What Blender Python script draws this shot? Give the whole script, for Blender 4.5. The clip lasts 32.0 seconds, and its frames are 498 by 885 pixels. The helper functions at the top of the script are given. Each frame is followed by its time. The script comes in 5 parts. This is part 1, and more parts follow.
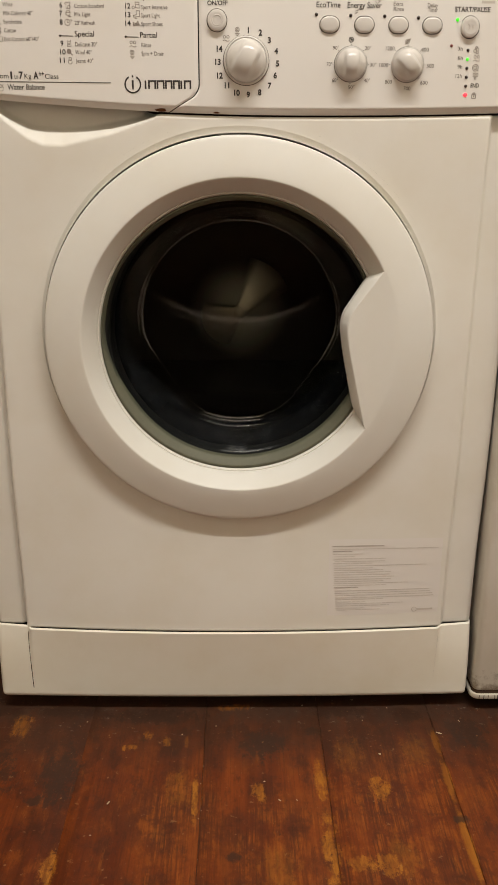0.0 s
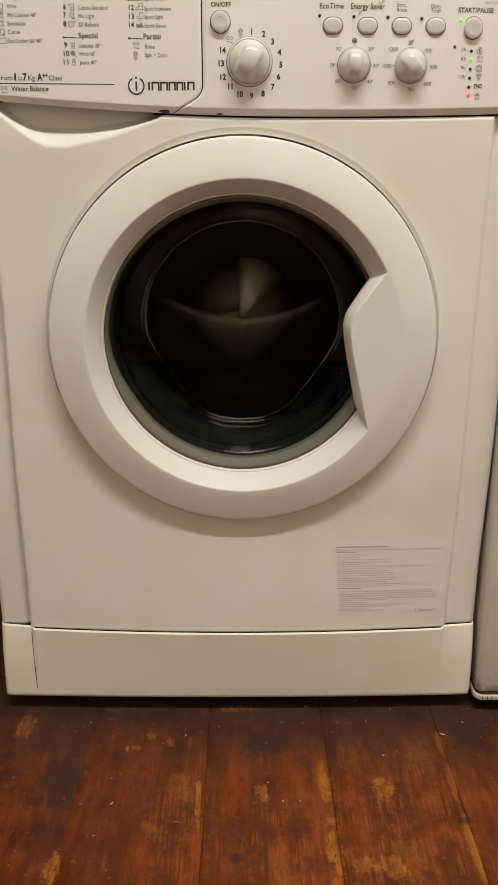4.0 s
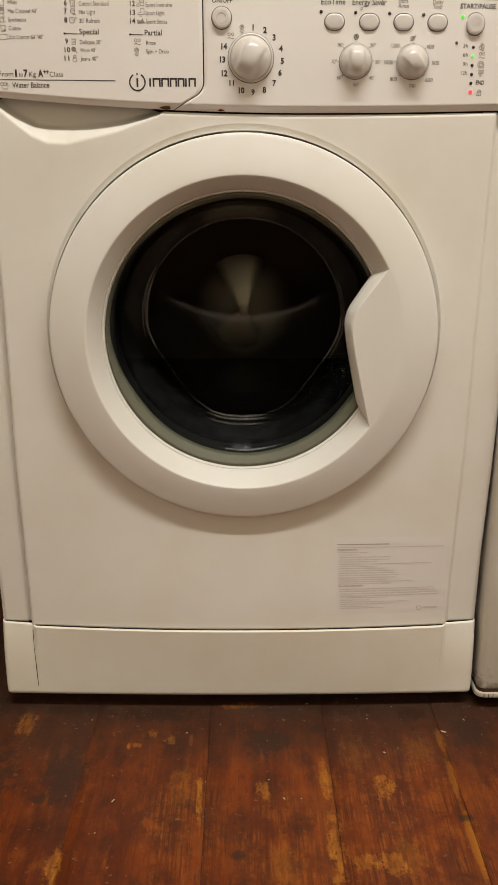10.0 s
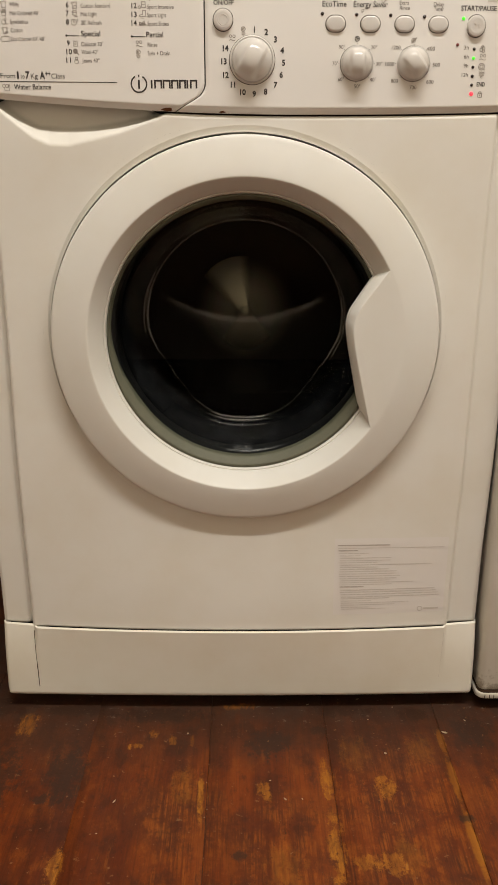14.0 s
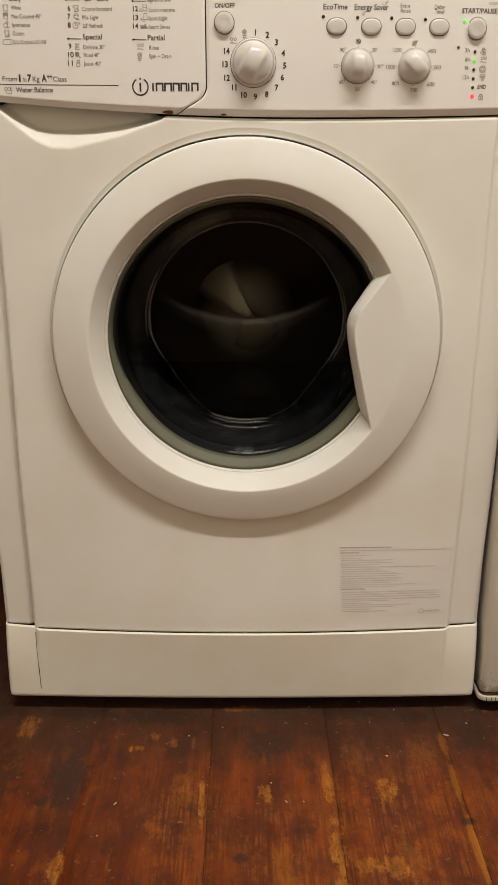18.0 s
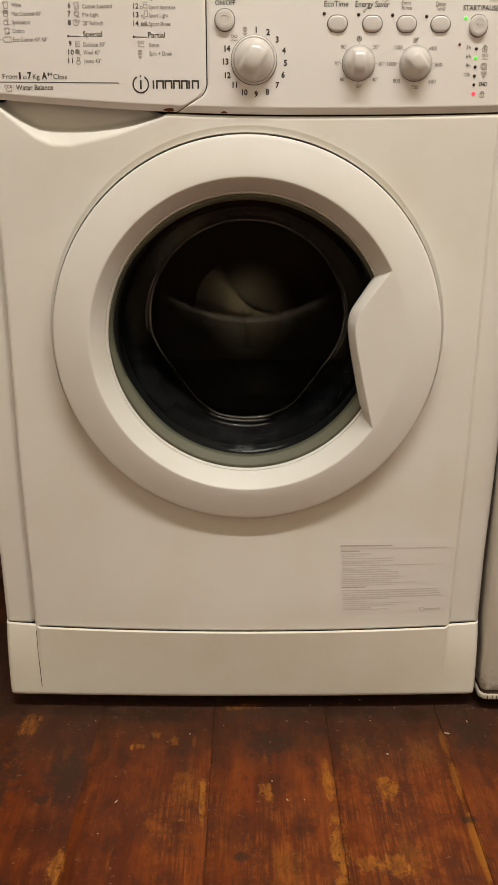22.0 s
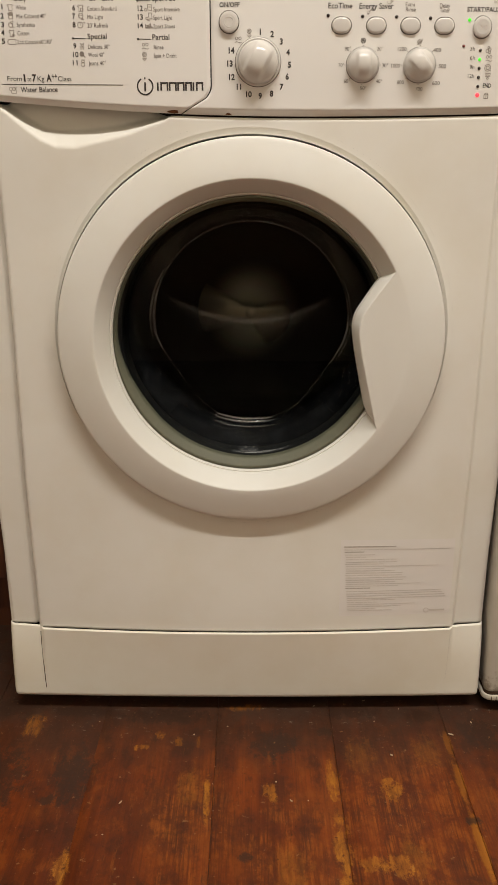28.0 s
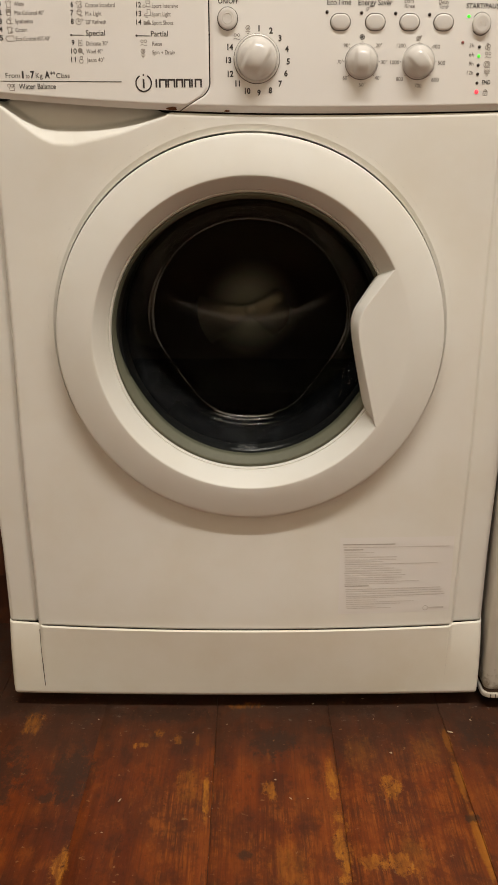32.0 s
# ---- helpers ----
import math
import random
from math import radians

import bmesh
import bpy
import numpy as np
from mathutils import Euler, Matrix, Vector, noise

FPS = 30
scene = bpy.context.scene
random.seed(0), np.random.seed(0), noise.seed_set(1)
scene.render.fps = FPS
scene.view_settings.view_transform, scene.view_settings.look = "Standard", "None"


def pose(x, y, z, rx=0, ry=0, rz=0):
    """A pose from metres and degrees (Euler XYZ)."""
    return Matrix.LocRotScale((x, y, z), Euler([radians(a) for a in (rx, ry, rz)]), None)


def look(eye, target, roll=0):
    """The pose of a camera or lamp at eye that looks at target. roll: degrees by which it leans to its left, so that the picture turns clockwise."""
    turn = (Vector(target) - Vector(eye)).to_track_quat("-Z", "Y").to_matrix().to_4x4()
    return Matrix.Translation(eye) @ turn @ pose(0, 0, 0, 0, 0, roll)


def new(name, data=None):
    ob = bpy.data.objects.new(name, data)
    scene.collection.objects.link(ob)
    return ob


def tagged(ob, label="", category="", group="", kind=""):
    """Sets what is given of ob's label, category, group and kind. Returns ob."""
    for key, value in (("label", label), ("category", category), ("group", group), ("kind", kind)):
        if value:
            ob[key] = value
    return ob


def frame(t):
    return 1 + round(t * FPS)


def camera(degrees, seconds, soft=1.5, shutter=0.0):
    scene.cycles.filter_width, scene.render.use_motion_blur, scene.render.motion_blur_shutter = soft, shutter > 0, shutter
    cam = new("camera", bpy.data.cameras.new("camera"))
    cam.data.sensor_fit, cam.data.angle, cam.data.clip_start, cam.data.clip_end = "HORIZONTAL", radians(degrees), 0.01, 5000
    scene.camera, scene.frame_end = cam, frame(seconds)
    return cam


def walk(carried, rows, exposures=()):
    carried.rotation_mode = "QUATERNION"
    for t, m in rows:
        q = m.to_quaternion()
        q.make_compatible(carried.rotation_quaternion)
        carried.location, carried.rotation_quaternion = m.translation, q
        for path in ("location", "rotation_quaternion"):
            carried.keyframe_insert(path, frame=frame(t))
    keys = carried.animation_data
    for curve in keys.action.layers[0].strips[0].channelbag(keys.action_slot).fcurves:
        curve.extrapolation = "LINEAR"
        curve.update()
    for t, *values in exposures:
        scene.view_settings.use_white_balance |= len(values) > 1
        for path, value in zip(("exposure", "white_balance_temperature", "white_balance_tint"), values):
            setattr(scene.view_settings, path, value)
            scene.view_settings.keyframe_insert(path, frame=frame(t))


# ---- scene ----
PATH = [
    (0, (0.0053, -0.902, 0.6697), (0.0161, 0.0444, 0.3469), 0.2),
    (0.5, (0.0058, -0.9027, 0.6698), (0.0147, 0.0441, 0.3481), 0.17),
    (1, (0.0039, -0.9025, 0.6705), (0.0139, 0.0442, 0.3485), 0.17),
    (1.5, (0.0039, -0.9012, 0.6706), (0.0145, 0.0449, 0.347), 0.19),
    (2, (0.0051, -0.901, 0.6703), (0.0153, 0.0447, 0.3454), 0.19),
    (2.5, (0.0066, -0.9019, 0.669), (0.0149, 0.0443, 0.3455), 0.18),
    (3, (0.004, -0.9024, 0.6687), (0.0128, 0.0444, 0.3471), 0.13),
    (3.5, (0.0055, -0.9025, 0.6697), (0.0117, 0.0444, 0.3481), 0.11),
    (5.5, (0.0059, -0.9027, 0.6693), (0.0127, 0.0439, 0.347), 0.13),
    (6, (0.0049, -0.9039, 0.6682), (0.012, 0.0437, 0.3488), 0.09),
    (6.5, (0.0049, -0.9033, 0.6691), (0.0119, 0.0443, 0.3497), 0.07),
    (7, (0.0047, -0.9019, 0.6696), (0.0122, 0.0449, 0.3478), 0.07),
    (7.5, (0.0051, -0.901, 0.6694), (0.0132, 0.045, 0.3454), 0.09),
    (8, (0.0054, -0.9015, 0.6692), (0.0122, 0.0445, 0.3453), 0.1),
    (8.5, (0.0046, -0.9027, 0.6692), (0.0107, 0.044, 0.3473), 0.08),
    (9, (0.0053, -0.9028, 0.6697), (0.0094, 0.0441, 0.3481), 0.09),
    (9.5, (0.0051, -0.902, 0.6693), (0.0091, 0.0448, 0.3475), 0.06),
    (10, (0.0047, -0.9016, 0.6688), (0.0106, 0.0444, 0.3446), 0.11),
    (10.5, (0.0053, -0.9011, 0.6689), (0.0117, 0.0441, 0.3424), 0.12),
    (11, (0.0048, -0.901, 0.6708), (0.0112, 0.0439, 0.3433), 0.12),
    (11.5, (0.0045, -0.9027, 0.6695), (0.0102, 0.0434, 0.3455), 0.12),
    (12, (0.0048, -0.9027, 0.6697), (0.0095, 0.0438, 0.3471), 0.1),
    (12.5, (0.0033, -0.9025, 0.6693), (0.0094, 0.0441, 0.347), 0.14),
    (13, (0.0048, -0.9017, 0.6694), (0.0097, 0.0444, 0.3456), 0.09),
    (13.5, (0.0032, -0.9019, 0.6691), (0.0104, 0.044, 0.3446), 0.12),
    (14, (0.0038, -0.903, 0.6692), (0.0093, 0.0434, 0.3462), 0.11),
    (14.5, (0.006, -0.9039, 0.6678), (0.0085, 0.0435, 0.3478), 0.07),
    (16.5, (0.005, -0.9023, 0.6692), (0.0084, 0.0441, 0.3462), 0.08),
    (17, (0.0041, -0.9026, 0.6704), (0.0082, 0.0438, 0.3473), 0.08),
    (17.5, (0.0056, -0.9035, 0.6681), (0.0076, 0.044, 0.3484), 0.06),
    (18, (0.0056, -0.9037, 0.6684), (0.0076, 0.0439, 0.3488), 0.06),
    (18.5, (0.0042, -0.9027, 0.6694), (0.0078, 0.0443, 0.3482), 0.06),
    (19, (0.0043, -0.902, 0.6698), (0.0078, 0.0444, 0.3467), 0.05),
    (19.5, (0.0041, -0.903, 0.6692), (0.0075, 0.0437, 0.3472), 0.07),
    (20, (0.0063, -0.9034, 0.6688), (0.0066, 0.0439, 0.3485), 0.03),
    (20.5, (0.0047, -0.9034, 0.6694), (0.0065, 0.044, 0.3493), 0.01),
    (21, (0.0043, -0.9035, 0.6682), (0.0066, 0.0441, 0.3489), 0.03),
    (21.5, (0.0049, -0.9024, 0.6693), (0.0071, 0.0442, 0.3468), 0.05),
    (22, (0.0058, -0.9025, 0.669), (0.0067, 0.0441, 0.3464), 0.03),
    (22.5, (0.0049, -0.9034, 0.6689), (0.0047, 0.0437, 0.3479), -0.01),
    (23, (0.0047, -0.9034, 0.6692), (0.0038, 0.0441, 0.3494), -0.01),
    (23.5, (0.0051, -0.9035, 0.669), (0.0037, 0.0441, 0.3493), -0.01),
    (24, (0.0046, -0.9025, 0.6693), (0.004, 0.0445, 0.348), -0.02),
    (24.5, (0.004, -0.9025, 0.6694), (0.0052, 0.0441, 0.3469), 0.02),
    (25, (0.0046, -0.9028, 0.6699), (0.0053, 0.044, 0.348), 0.02),
    (25.5, (0.0047, -0.9033, 0.6692), (0.0048, 0.0442, 0.3493), 0.02),
    (27.5, (0.0053, -0.9026, 0.67), (0.0035, 0.0437, 0.3468), -0.02),
    (28, (0.0045, -0.9034, 0.67), (0.0019, 0.0433, 0.3481), -0.05),
    (28.5, (0.0054, -0.9043, 0.6687), (0.0008, 0.0432, 0.3489), -0.1),
    (29, (0.0046, -0.9029, 0.6698), (0.0012, 0.0438, 0.3475), -0.08),
    (29.5, (0.0043, -0.9029, 0.6682), (0.0022, 0.0434, 0.345), -0.07),
    (30, (0.005, -0.9025, 0.6688), (0.0026, 0.0434, 0.3442), -0.07),
    (30.5, (0.0043, -0.9036, 0.6692), (0.0025, 0.0427, 0.3457), -0.1),
    (31, (0.0053, -0.9035, 0.6692), (0.0023, 0.0432, 0.3468), -0.08),
    (31.5, (0.0055, -0.9037, 0.6686), (0.0023, 0.0431, 0.3467), -0.09),
    (32, (0.0044, -0.9027, 0.6685), (0.0031, 0.0435, 0.3451), -0.07),
]
cam = camera(33.6, 32.0, soft=1.25, shutter=0.8)
walk(cam, [(t, look(eye, aim, roll)) for t, eye, aim, roll in PATH], exposures=((0, 0.0), (32.0, 0.0)))

# ---- light ----
world = bpy.data.worlds.new("night")
scene.world = world
world.use_nodes = True
world.node_tree.nodes["Background"].inputs[0].default_value = (0.01, 0.012, 0.02, 1)
world.node_tree.nodes["Background"].inputs[1].default_value = 0.1

LAMP = (0.30, -0.84, 2.40)
lamp_data = bpy.data.lights.new("bulb", "AREA")
lamp_data.shape, lamp_data.size, lamp_data.size_y = "RECTANGLE", 1.5, 0.07
lamp_data.energy, lamp_data.color = 41.8, (1.0, 0.955, 0.895)
bulb = new("bulb", lamp_data)
bulb.matrix_world = look(LAMP, (LAMP[0], LAMP[1], 0))

# ---- materials ----


def material(name):
    m = bpy.data.materials.new(name)
    m.use_nodes = True
    return m, m.node_tree, m.node_tree.nodes["Principled BSDF"]


def node(nt, kind, *values, operation="", use_clamp=False):
    n = nt.nodes.new(kind)
    if operation:
        n.operation = operation
    if use_clamp:
        n.use_clamp = True
    for i, v in enumerate(values):
        if v is None:
            continue
        if isinstance(v, bpy.types.NodeSocket):
            nt.links.new(v, n.inputs[i])
        else:
            n.inputs[i].default_value = v
    return n


def calc(nt, op, a, b=0.0, clamp=False):
    return node(nt, "ShaderNodeMath", a, b, operation=op, use_clamp=clamp).outputs[0]


def mix(nt, f, a, b):
    n = nt.nodes.new("ShaderNodeMix")
    n.data_type = "RGBA"
    for i, v in ((0, f), (6, a), (7, b)):
        if isinstance(v, bpy.types.NodeSocket):
            nt.links.new(v, n.inputs[i])
        else:
            n.inputs[i].default_value = v if i == 0 else (*v, 1)
    return n.outputs[2]


def noise_at(nt, where, scale, detail=4.0, rough=0.55, stretch=None):
    if stretch:
        where = node(nt, "ShaderNodeVectorMath", where, stretch, operation="MULTIPLY").outputs[0]
    n = nt.nodes.new("ShaderNodeTexNoise")
    nt.links.new(where, n.inputs["Vector"])
    n.inputs["Scale"].default_value = scale
    n.inputs["Detail"].default_value = detail
    n.inputs["Roughness"].default_value = rough
    return n.outputs["Fac"]


def spread(nt, f, low, high):
    n = nt.nodes.new("ShaderNodeMapRange")
    n.interpolation_type = "SMOOTHSTEP"
    nt.links.new(f, n.inputs[0])
    n.inputs[1].default_value, n.inputs[2].default_value = low, high
    return n.outputs[0]


def bump(nt, p, height, strength, distance=0.001):
    b = nt.nodes.new("ShaderNodeBump")
    b.inputs["Strength"].default_value, b.inputs["Distance"].default_value = strength, distance
    nt.links.new(height, b.inputs["Height"])
    nt.links.new(b.outputs[0], p.inputs["Normal"])


def place(nt):
    return nt.nodes.new("ShaderNodeTexCoord").outputs["Object"]


def paint(name, color, rough=0.35, grime=0.06, peel=0.05, coat=0.0, gloss=0.5):
    """Enamel or moulded plastic: faint clouding, fine orange peel, uneven gloss."""
    m, nt, p = material(name)
    at = place(nt)
    cloud = noise_at(nt, at, 9.0, 5)
    fine = noise_at(nt, at, 420.0, 2)
    worn = tuple(c * (1 - grime * k) for c, k in zip(color, (1.0, 1.4, 2.2)))
    nt.links.new(mix(nt, spread(nt, cloud, 0.35, 0.75), color, worn), p.inputs["Base Color"])
    r = calc(nt, "ADD", calc(nt, "MULTIPLY", noise_at(nt, at, 30.0, 3), 0.12), rough - 0.06)
    nt.links.new(r, p.inputs["Roughness"])
    p.inputs["Coat Weight"].default_value = coat
    p.inputs["Specular IOR Level"].default_value = gloss
    bump(nt, p, fine, peel, 0.0003)
    return m


def plain(name, color, rough=0.5, metal=0.0, glow=0.0):
    m, nt, p = material(name)
    at = place(nt)
    dim = tuple(c * 0.8 for c in color)
    nt.links.new(mix(nt, noise_at(nt, at, 160.0, 3), color, dim), p.inputs["Base Color"])
    p.inputs["Roughness"].default_value, p.inputs["Metallic"].default_value = rough, metal
    if glow:
        p.inputs["Emission Color"].default_value = (*color, 1)
        p.inputs["Emission Strength"].default_value = glow
    return m


ENAMEL = paint("white_enamel", (0.800, 0.778, 0.715), 0.42, 0.05, 0.10, gloss=0.2)
PLASTIC = paint("white_plastic", (0.765, 0.752, 0.698), 0.50, 0.04, 0.06)
PANEL = paint("panel_plastic", (0.80, 0.775, 0.735), 0.36, 0.03, 0.05)
KICK = paint("plinth_plastic", (0.84, 0.811, 0.717), 0.45, 0.06, 0.06)
KNOB = paint("knob_plastic", (0.64, 0.61, 0.57), 0.16, 0.03, 0.02)
WALL = paint("wall_paint", (0.80, 0.755, 0.66), 0.8, 0.08, 0.4)
CEILING = paint("ceiling_paint", (0.80, 0.76, 0.66), 0.85, 0.05, 0.3)


def fridge_material():
    """Yellowed enamel with brown grime that has crept up from the foot."""
    m, nt, p = material("aged_white_enamel")
    at = place(nt)
    z = node(nt, "ShaderNodeSeparateXYZ", at).outputs[2]
    base = mix(nt, spread(nt, noise_at(nt, at, 7.0, 5), 0.35, 0.7), (0.79, 0.77, 0.70), (0.70, 0.66, 0.56))
    creep = calc(nt, "ADD", z, calc(nt, "MULTIPLY", calc(nt, "SUBTRACT", noise_at(nt, at, 60.0, 6, 0.7), 0.5), 0.12))
    grime = calc(nt, "MULTIPLY", spread(nt, creep, 0.055, 0.020), 0.8)
    nt.links.new(mix(nt, grime, base, (0.20, 0.13, 0.06)), p.inputs["Base Color"])
    p.inputs["Roughness"].default_value = 0.38
    bump(nt, p, noise_at(nt, at, 380.0, 2), 0.12, 0.0003)
    return m


FRIDGE_WHITE = fridge_material()
INK = plain("black_print", (0.035, 0.028, 0.024), 0.5)
GREY_INK = plain("grey_print", (0.16, 0.13, 0.11), 0.5)
ICON_INK = plain("light_grey_print", (0.30, 0.26, 0.225), 0.5)
PALE_INK = plain("pale_grey_print", (0.69, 0.64, 0.58), 0.5)
# dark colour painted as shade in the gaps round dials and buttons
INK_SHADE = plain("gap_shade", (0.10, 0.080, 0.062), 0.7)
DARK = plain("dark_plastic", (0.012, 0.011, 0.010), 0.6)
RUBBER = plain("dark_grey_rubber", (0.012, 0.0122, 0.0112), 0.55)
SEAL = plain("grey_green_seal", (0.139, 0.140, 0.094), 0.62)
LED_OFF = plain("dark_lens", (0.03, 0.016, 0.012), 0.25)
LED_GREEN = plain("green_lens", (0.07, 0.80, 0.03), 0.3, 0, 0.9)
LED_RED = plain("red_lens", (1.0, 0.05, 0.07), 0.3, 0, 1.3)
RED_DOT = plain("dull_red_mark", (0.25, 0.06, 0.05), 0.5)
RUST = plain("rust", (0.16, 0.055, 0.012), 0.9)
SOIL = plain("caught_dirt", (0.06, 0.03, 0.014), 0.9)
CRUMB = plain("pale_crumb", (0.54, 0.42, 0.28), 0.7)
CLOUDY = plain("lime_streak", (0.20, 0.20, 0.18), 0.4)
CHROME_WHITE = paint("trim_plastic", (0.66, 0.62, 0.54), 0.4, 0.35, 0.1)
SHADE = plain("lamp_shade", (0.9, 0.86, 0.78), 0.6)


def steel_material(name, color, rough):
    m, nt, p = material(name)
    at = place(nt)
    p.inputs["Base Color"].default_value = (*color, 1)
    p.inputs["Metallic"].default_value = 1.0
    r = calc(nt, "ADD", calc(nt, "MULTIPLY", noise_at(nt, at, 60.0, 4), 0.2), rough)
    nt.links.new(r, p.inputs["Roughness"])
    bump(nt, p, noise_at(nt, at, 300.0, 2), 0.08, 0.0005)
    return m


def turned_steel(name, color, rough, aniso):
    """Steel turned on a lathe: fine circular grooves that spread a lamp's gleam along the radius."""
    m = steel_material(name, color, rough)
    nt = m.node_tree
    p = nt.nodes["Principled BSDF"]
    flat = node(nt, "ShaderNodeVectorMath", place(nt), (1.0, 0.0, 1.0), operation="MULTIPLY").outputs[0]
    turn = nt.nodes.new("ShaderNodeVectorTransform")
    turn.vector_type, turn.convert_from, turn.convert_to = "VECTOR", "OBJECT", "WORLD"
    nt.links.new(flat, turn.inputs[0])
    nt.links.new(turn.outputs[0], p.inputs["Tangent"])
    p.inputs["Anisotropic"].default_value = aniso
    return m


STEEL = turned_steel("brushed_steel", (0.60, 0.55, 0.44), 0.27, 0.66)
HUB_STEEL = turned_steel("fading_gleam_steel", (0.33, 0.32, 0.27), 0.34, 0.92)
# colour falls to near-black by radius, painting the gleam's fade towards the rim
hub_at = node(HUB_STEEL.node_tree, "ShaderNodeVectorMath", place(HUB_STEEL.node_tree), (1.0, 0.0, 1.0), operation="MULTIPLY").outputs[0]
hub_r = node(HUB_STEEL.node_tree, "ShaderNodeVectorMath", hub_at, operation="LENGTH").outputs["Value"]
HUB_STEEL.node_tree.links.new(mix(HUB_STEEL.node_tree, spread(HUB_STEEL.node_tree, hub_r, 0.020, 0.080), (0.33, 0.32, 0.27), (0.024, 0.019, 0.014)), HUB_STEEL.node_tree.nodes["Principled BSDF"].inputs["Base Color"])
# near-black steel: the shade inside the drum is put into its colour
SHADED_STEEL = steel_material("shade_dark_steel", (0.024, 0.019, 0.014), 0.28)


def glass_material(name, tint, rough=0.012, ior=1.10, haze=0.0, reach=0.105):
    """Thin clear glass: lets light straight through with a tint, and mirrors by its Fresnel gloss; a faint film clouds
    it, and a pale haze paints in reflections.
    """
    m = bpy.data.materials.new(name)
    m.use_nodes = True
    nt = m.node_tree
    nt.nodes.remove(nt.nodes["Principled BSDF"])
    at = place(nt)
    clear = nt.nodes.new("ShaderNodeBsdfTransparent")
    clear.inputs[0].default_value = (*tint, 1)
    gloss = nt.nodes.new("ShaderNodeBsdfGlossy")
    film = calc(nt, "MULTIPLY", spread(nt, noise_at(nt, at, 24.0, 5, 0.6), 0.50, 0.8), 0.12)
    nt.links.new(calc(nt, "ADD", film, rough), gloss.inputs["Roughness"])
    facing = nt.nodes.new("ShaderNodeLayerWeight")
    facing.inputs[0].default_value = 0.5
    base = ((ior - 1) / (ior + 1)) ** 2
    fresnel = calc(nt, "ADD", calc(nt, "MULTIPLY", calc(nt, "POWER", facing.outputs["Facing"], 5.0), 0.5 * (1 - base)), base)
    both = nt.nodes.new("ShaderNodeMixShader")
    nt.links.new(fresnel, both.inputs[0])
    nt.links.new(clear.outputs[0], both.inputs[1])
    nt.links.new(gloss.outputs[0], both.inputs[2])
    # diffuse haze paints in the walls' cloudy reflections, stronger towards the top
    lime = nt.nodes.new("ShaderNodeBsdfDiffuse")
    lime.inputs[0].default_value = (0.53, 0.56, 0.58, 1)
    depth = node(nt, "ShaderNodeSeparateXYZ", at).outputs[1]
    worn = calc(nt, "ADD", calc(nt, "MULTIPLY", spread(nt, noise_at(nt, at, 32.0, 7, 0.72), 0.47, 0.68), 0.60), 0.24)
    cloud = calc(nt, "MULTIPLY", calc(nt, "MULTIPLY", worn, calc(nt, "MULTIPLY", spread(nt, depth, reach + 0.017, reach), spread(nt, depth, 0.010, 0.045))), haze)
    rise = node(nt, "ShaderNodeSeparateXYZ", at).outputs[2]
    cloud = calc(nt, "MULTIPLY", cloud, calc(nt, "ADD", calc(nt, "MULTIPLY", spread(nt, rise, 0.46, 0.60), 5.0), 1.0))
    whole = nt.nodes.new("ShaderNodeMixShader")
    nt.links.new(cloud, whole.inputs[0])
    nt.links.new(both.outputs[0], whole.inputs[1])
    nt.links.new(lime.outputs[0], whole.inputs[2])
    nt.links.new(whole.outputs[0], nt.nodes["Material Output"].inputs[0])
    return m


# this tint also deepens the shade seen inside the drum
GLASS = glass_material("tinted_door_glass", (0.81, 0.815, 0.795), haze=0.024)
# gloss and haze raised on these to draw the glass's highlights
BEAD = glass_material("highlight_bead_glass", (0.97, 0.97, 0.96), 0.08, 2.6)
FLANK = glass_material("highlight_flank_glass", (0.97, 0.97, 0.97), 0.10, 1.9, 0.10, 0.2)
EDGE = glass_material("moulded_glass_edge", (0.97, 0.97, 0.96), 0.15, 1.38, 0.055, 0.2)


def reflection_material():
    """A reflection painted on a clear sheet: two curved pale lines, uneven, thinning to the ends."""
    m = bpy.data.materials.new("painted_reflection")
    m.use_nodes = True
    nt = m.node_tree
    p = nt.nodes["Principled BSDF"]
    p.inputs["Base Color"].default_value = (0.60, 0.62, 0.64, 1)
    p.inputs["Roughness"].default_value = 0.35
    at = place(nt)
    axes = node(nt, "ShaderNodeSeparateXYZ", at)
    x = calc(nt, "ABSOLUTE", calc(nt, "SUBTRACT", axes.outputs[0], 0.0045))
    rise = calc(nt, "SUBTRACT", axes.outputs[2], calc(nt, "ADD", calc(nt, "MULTIPLY", calc(nt, "MULTIPLY", x, x), 2.9), 0.4795))
    upper = spread(nt, calc(nt, "ABSOLUTE", calc(nt, "SUBTRACT", rise, 0.0005)), 0.0070, 0.0)
    lower = calc(nt, "MULTIPLY", spread(nt, calc(nt, "ABSOLUTE", calc(nt, "ADD", rise, 0.0085)), 0.0040, 0.0), 0.35)
    ends = calc(nt, "ADD", calc(nt, "MULTIPLY", spread(nt, x, 0.095, 0.02), 0.45), calc(nt, "MULTIPLY", spread(nt, x, 0.112, 0.085), 0.55))
    cloud = calc(nt, "ADD", calc(nt, "MULTIPLY", noise_at(nt, at, 45.0, 5, 0.65), 0.8), 0.6)
    thick = calc(nt, "MULTIPLY", calc(nt, "MULTIPLY", calc(nt, "ADD", upper, lower), ends), cloud)
    nt.links.new(calc(nt, "MULTIPLY", thick, 0.22), p.inputs["Alpha"])
    return m


PAINTED_ARC = reflection_material()


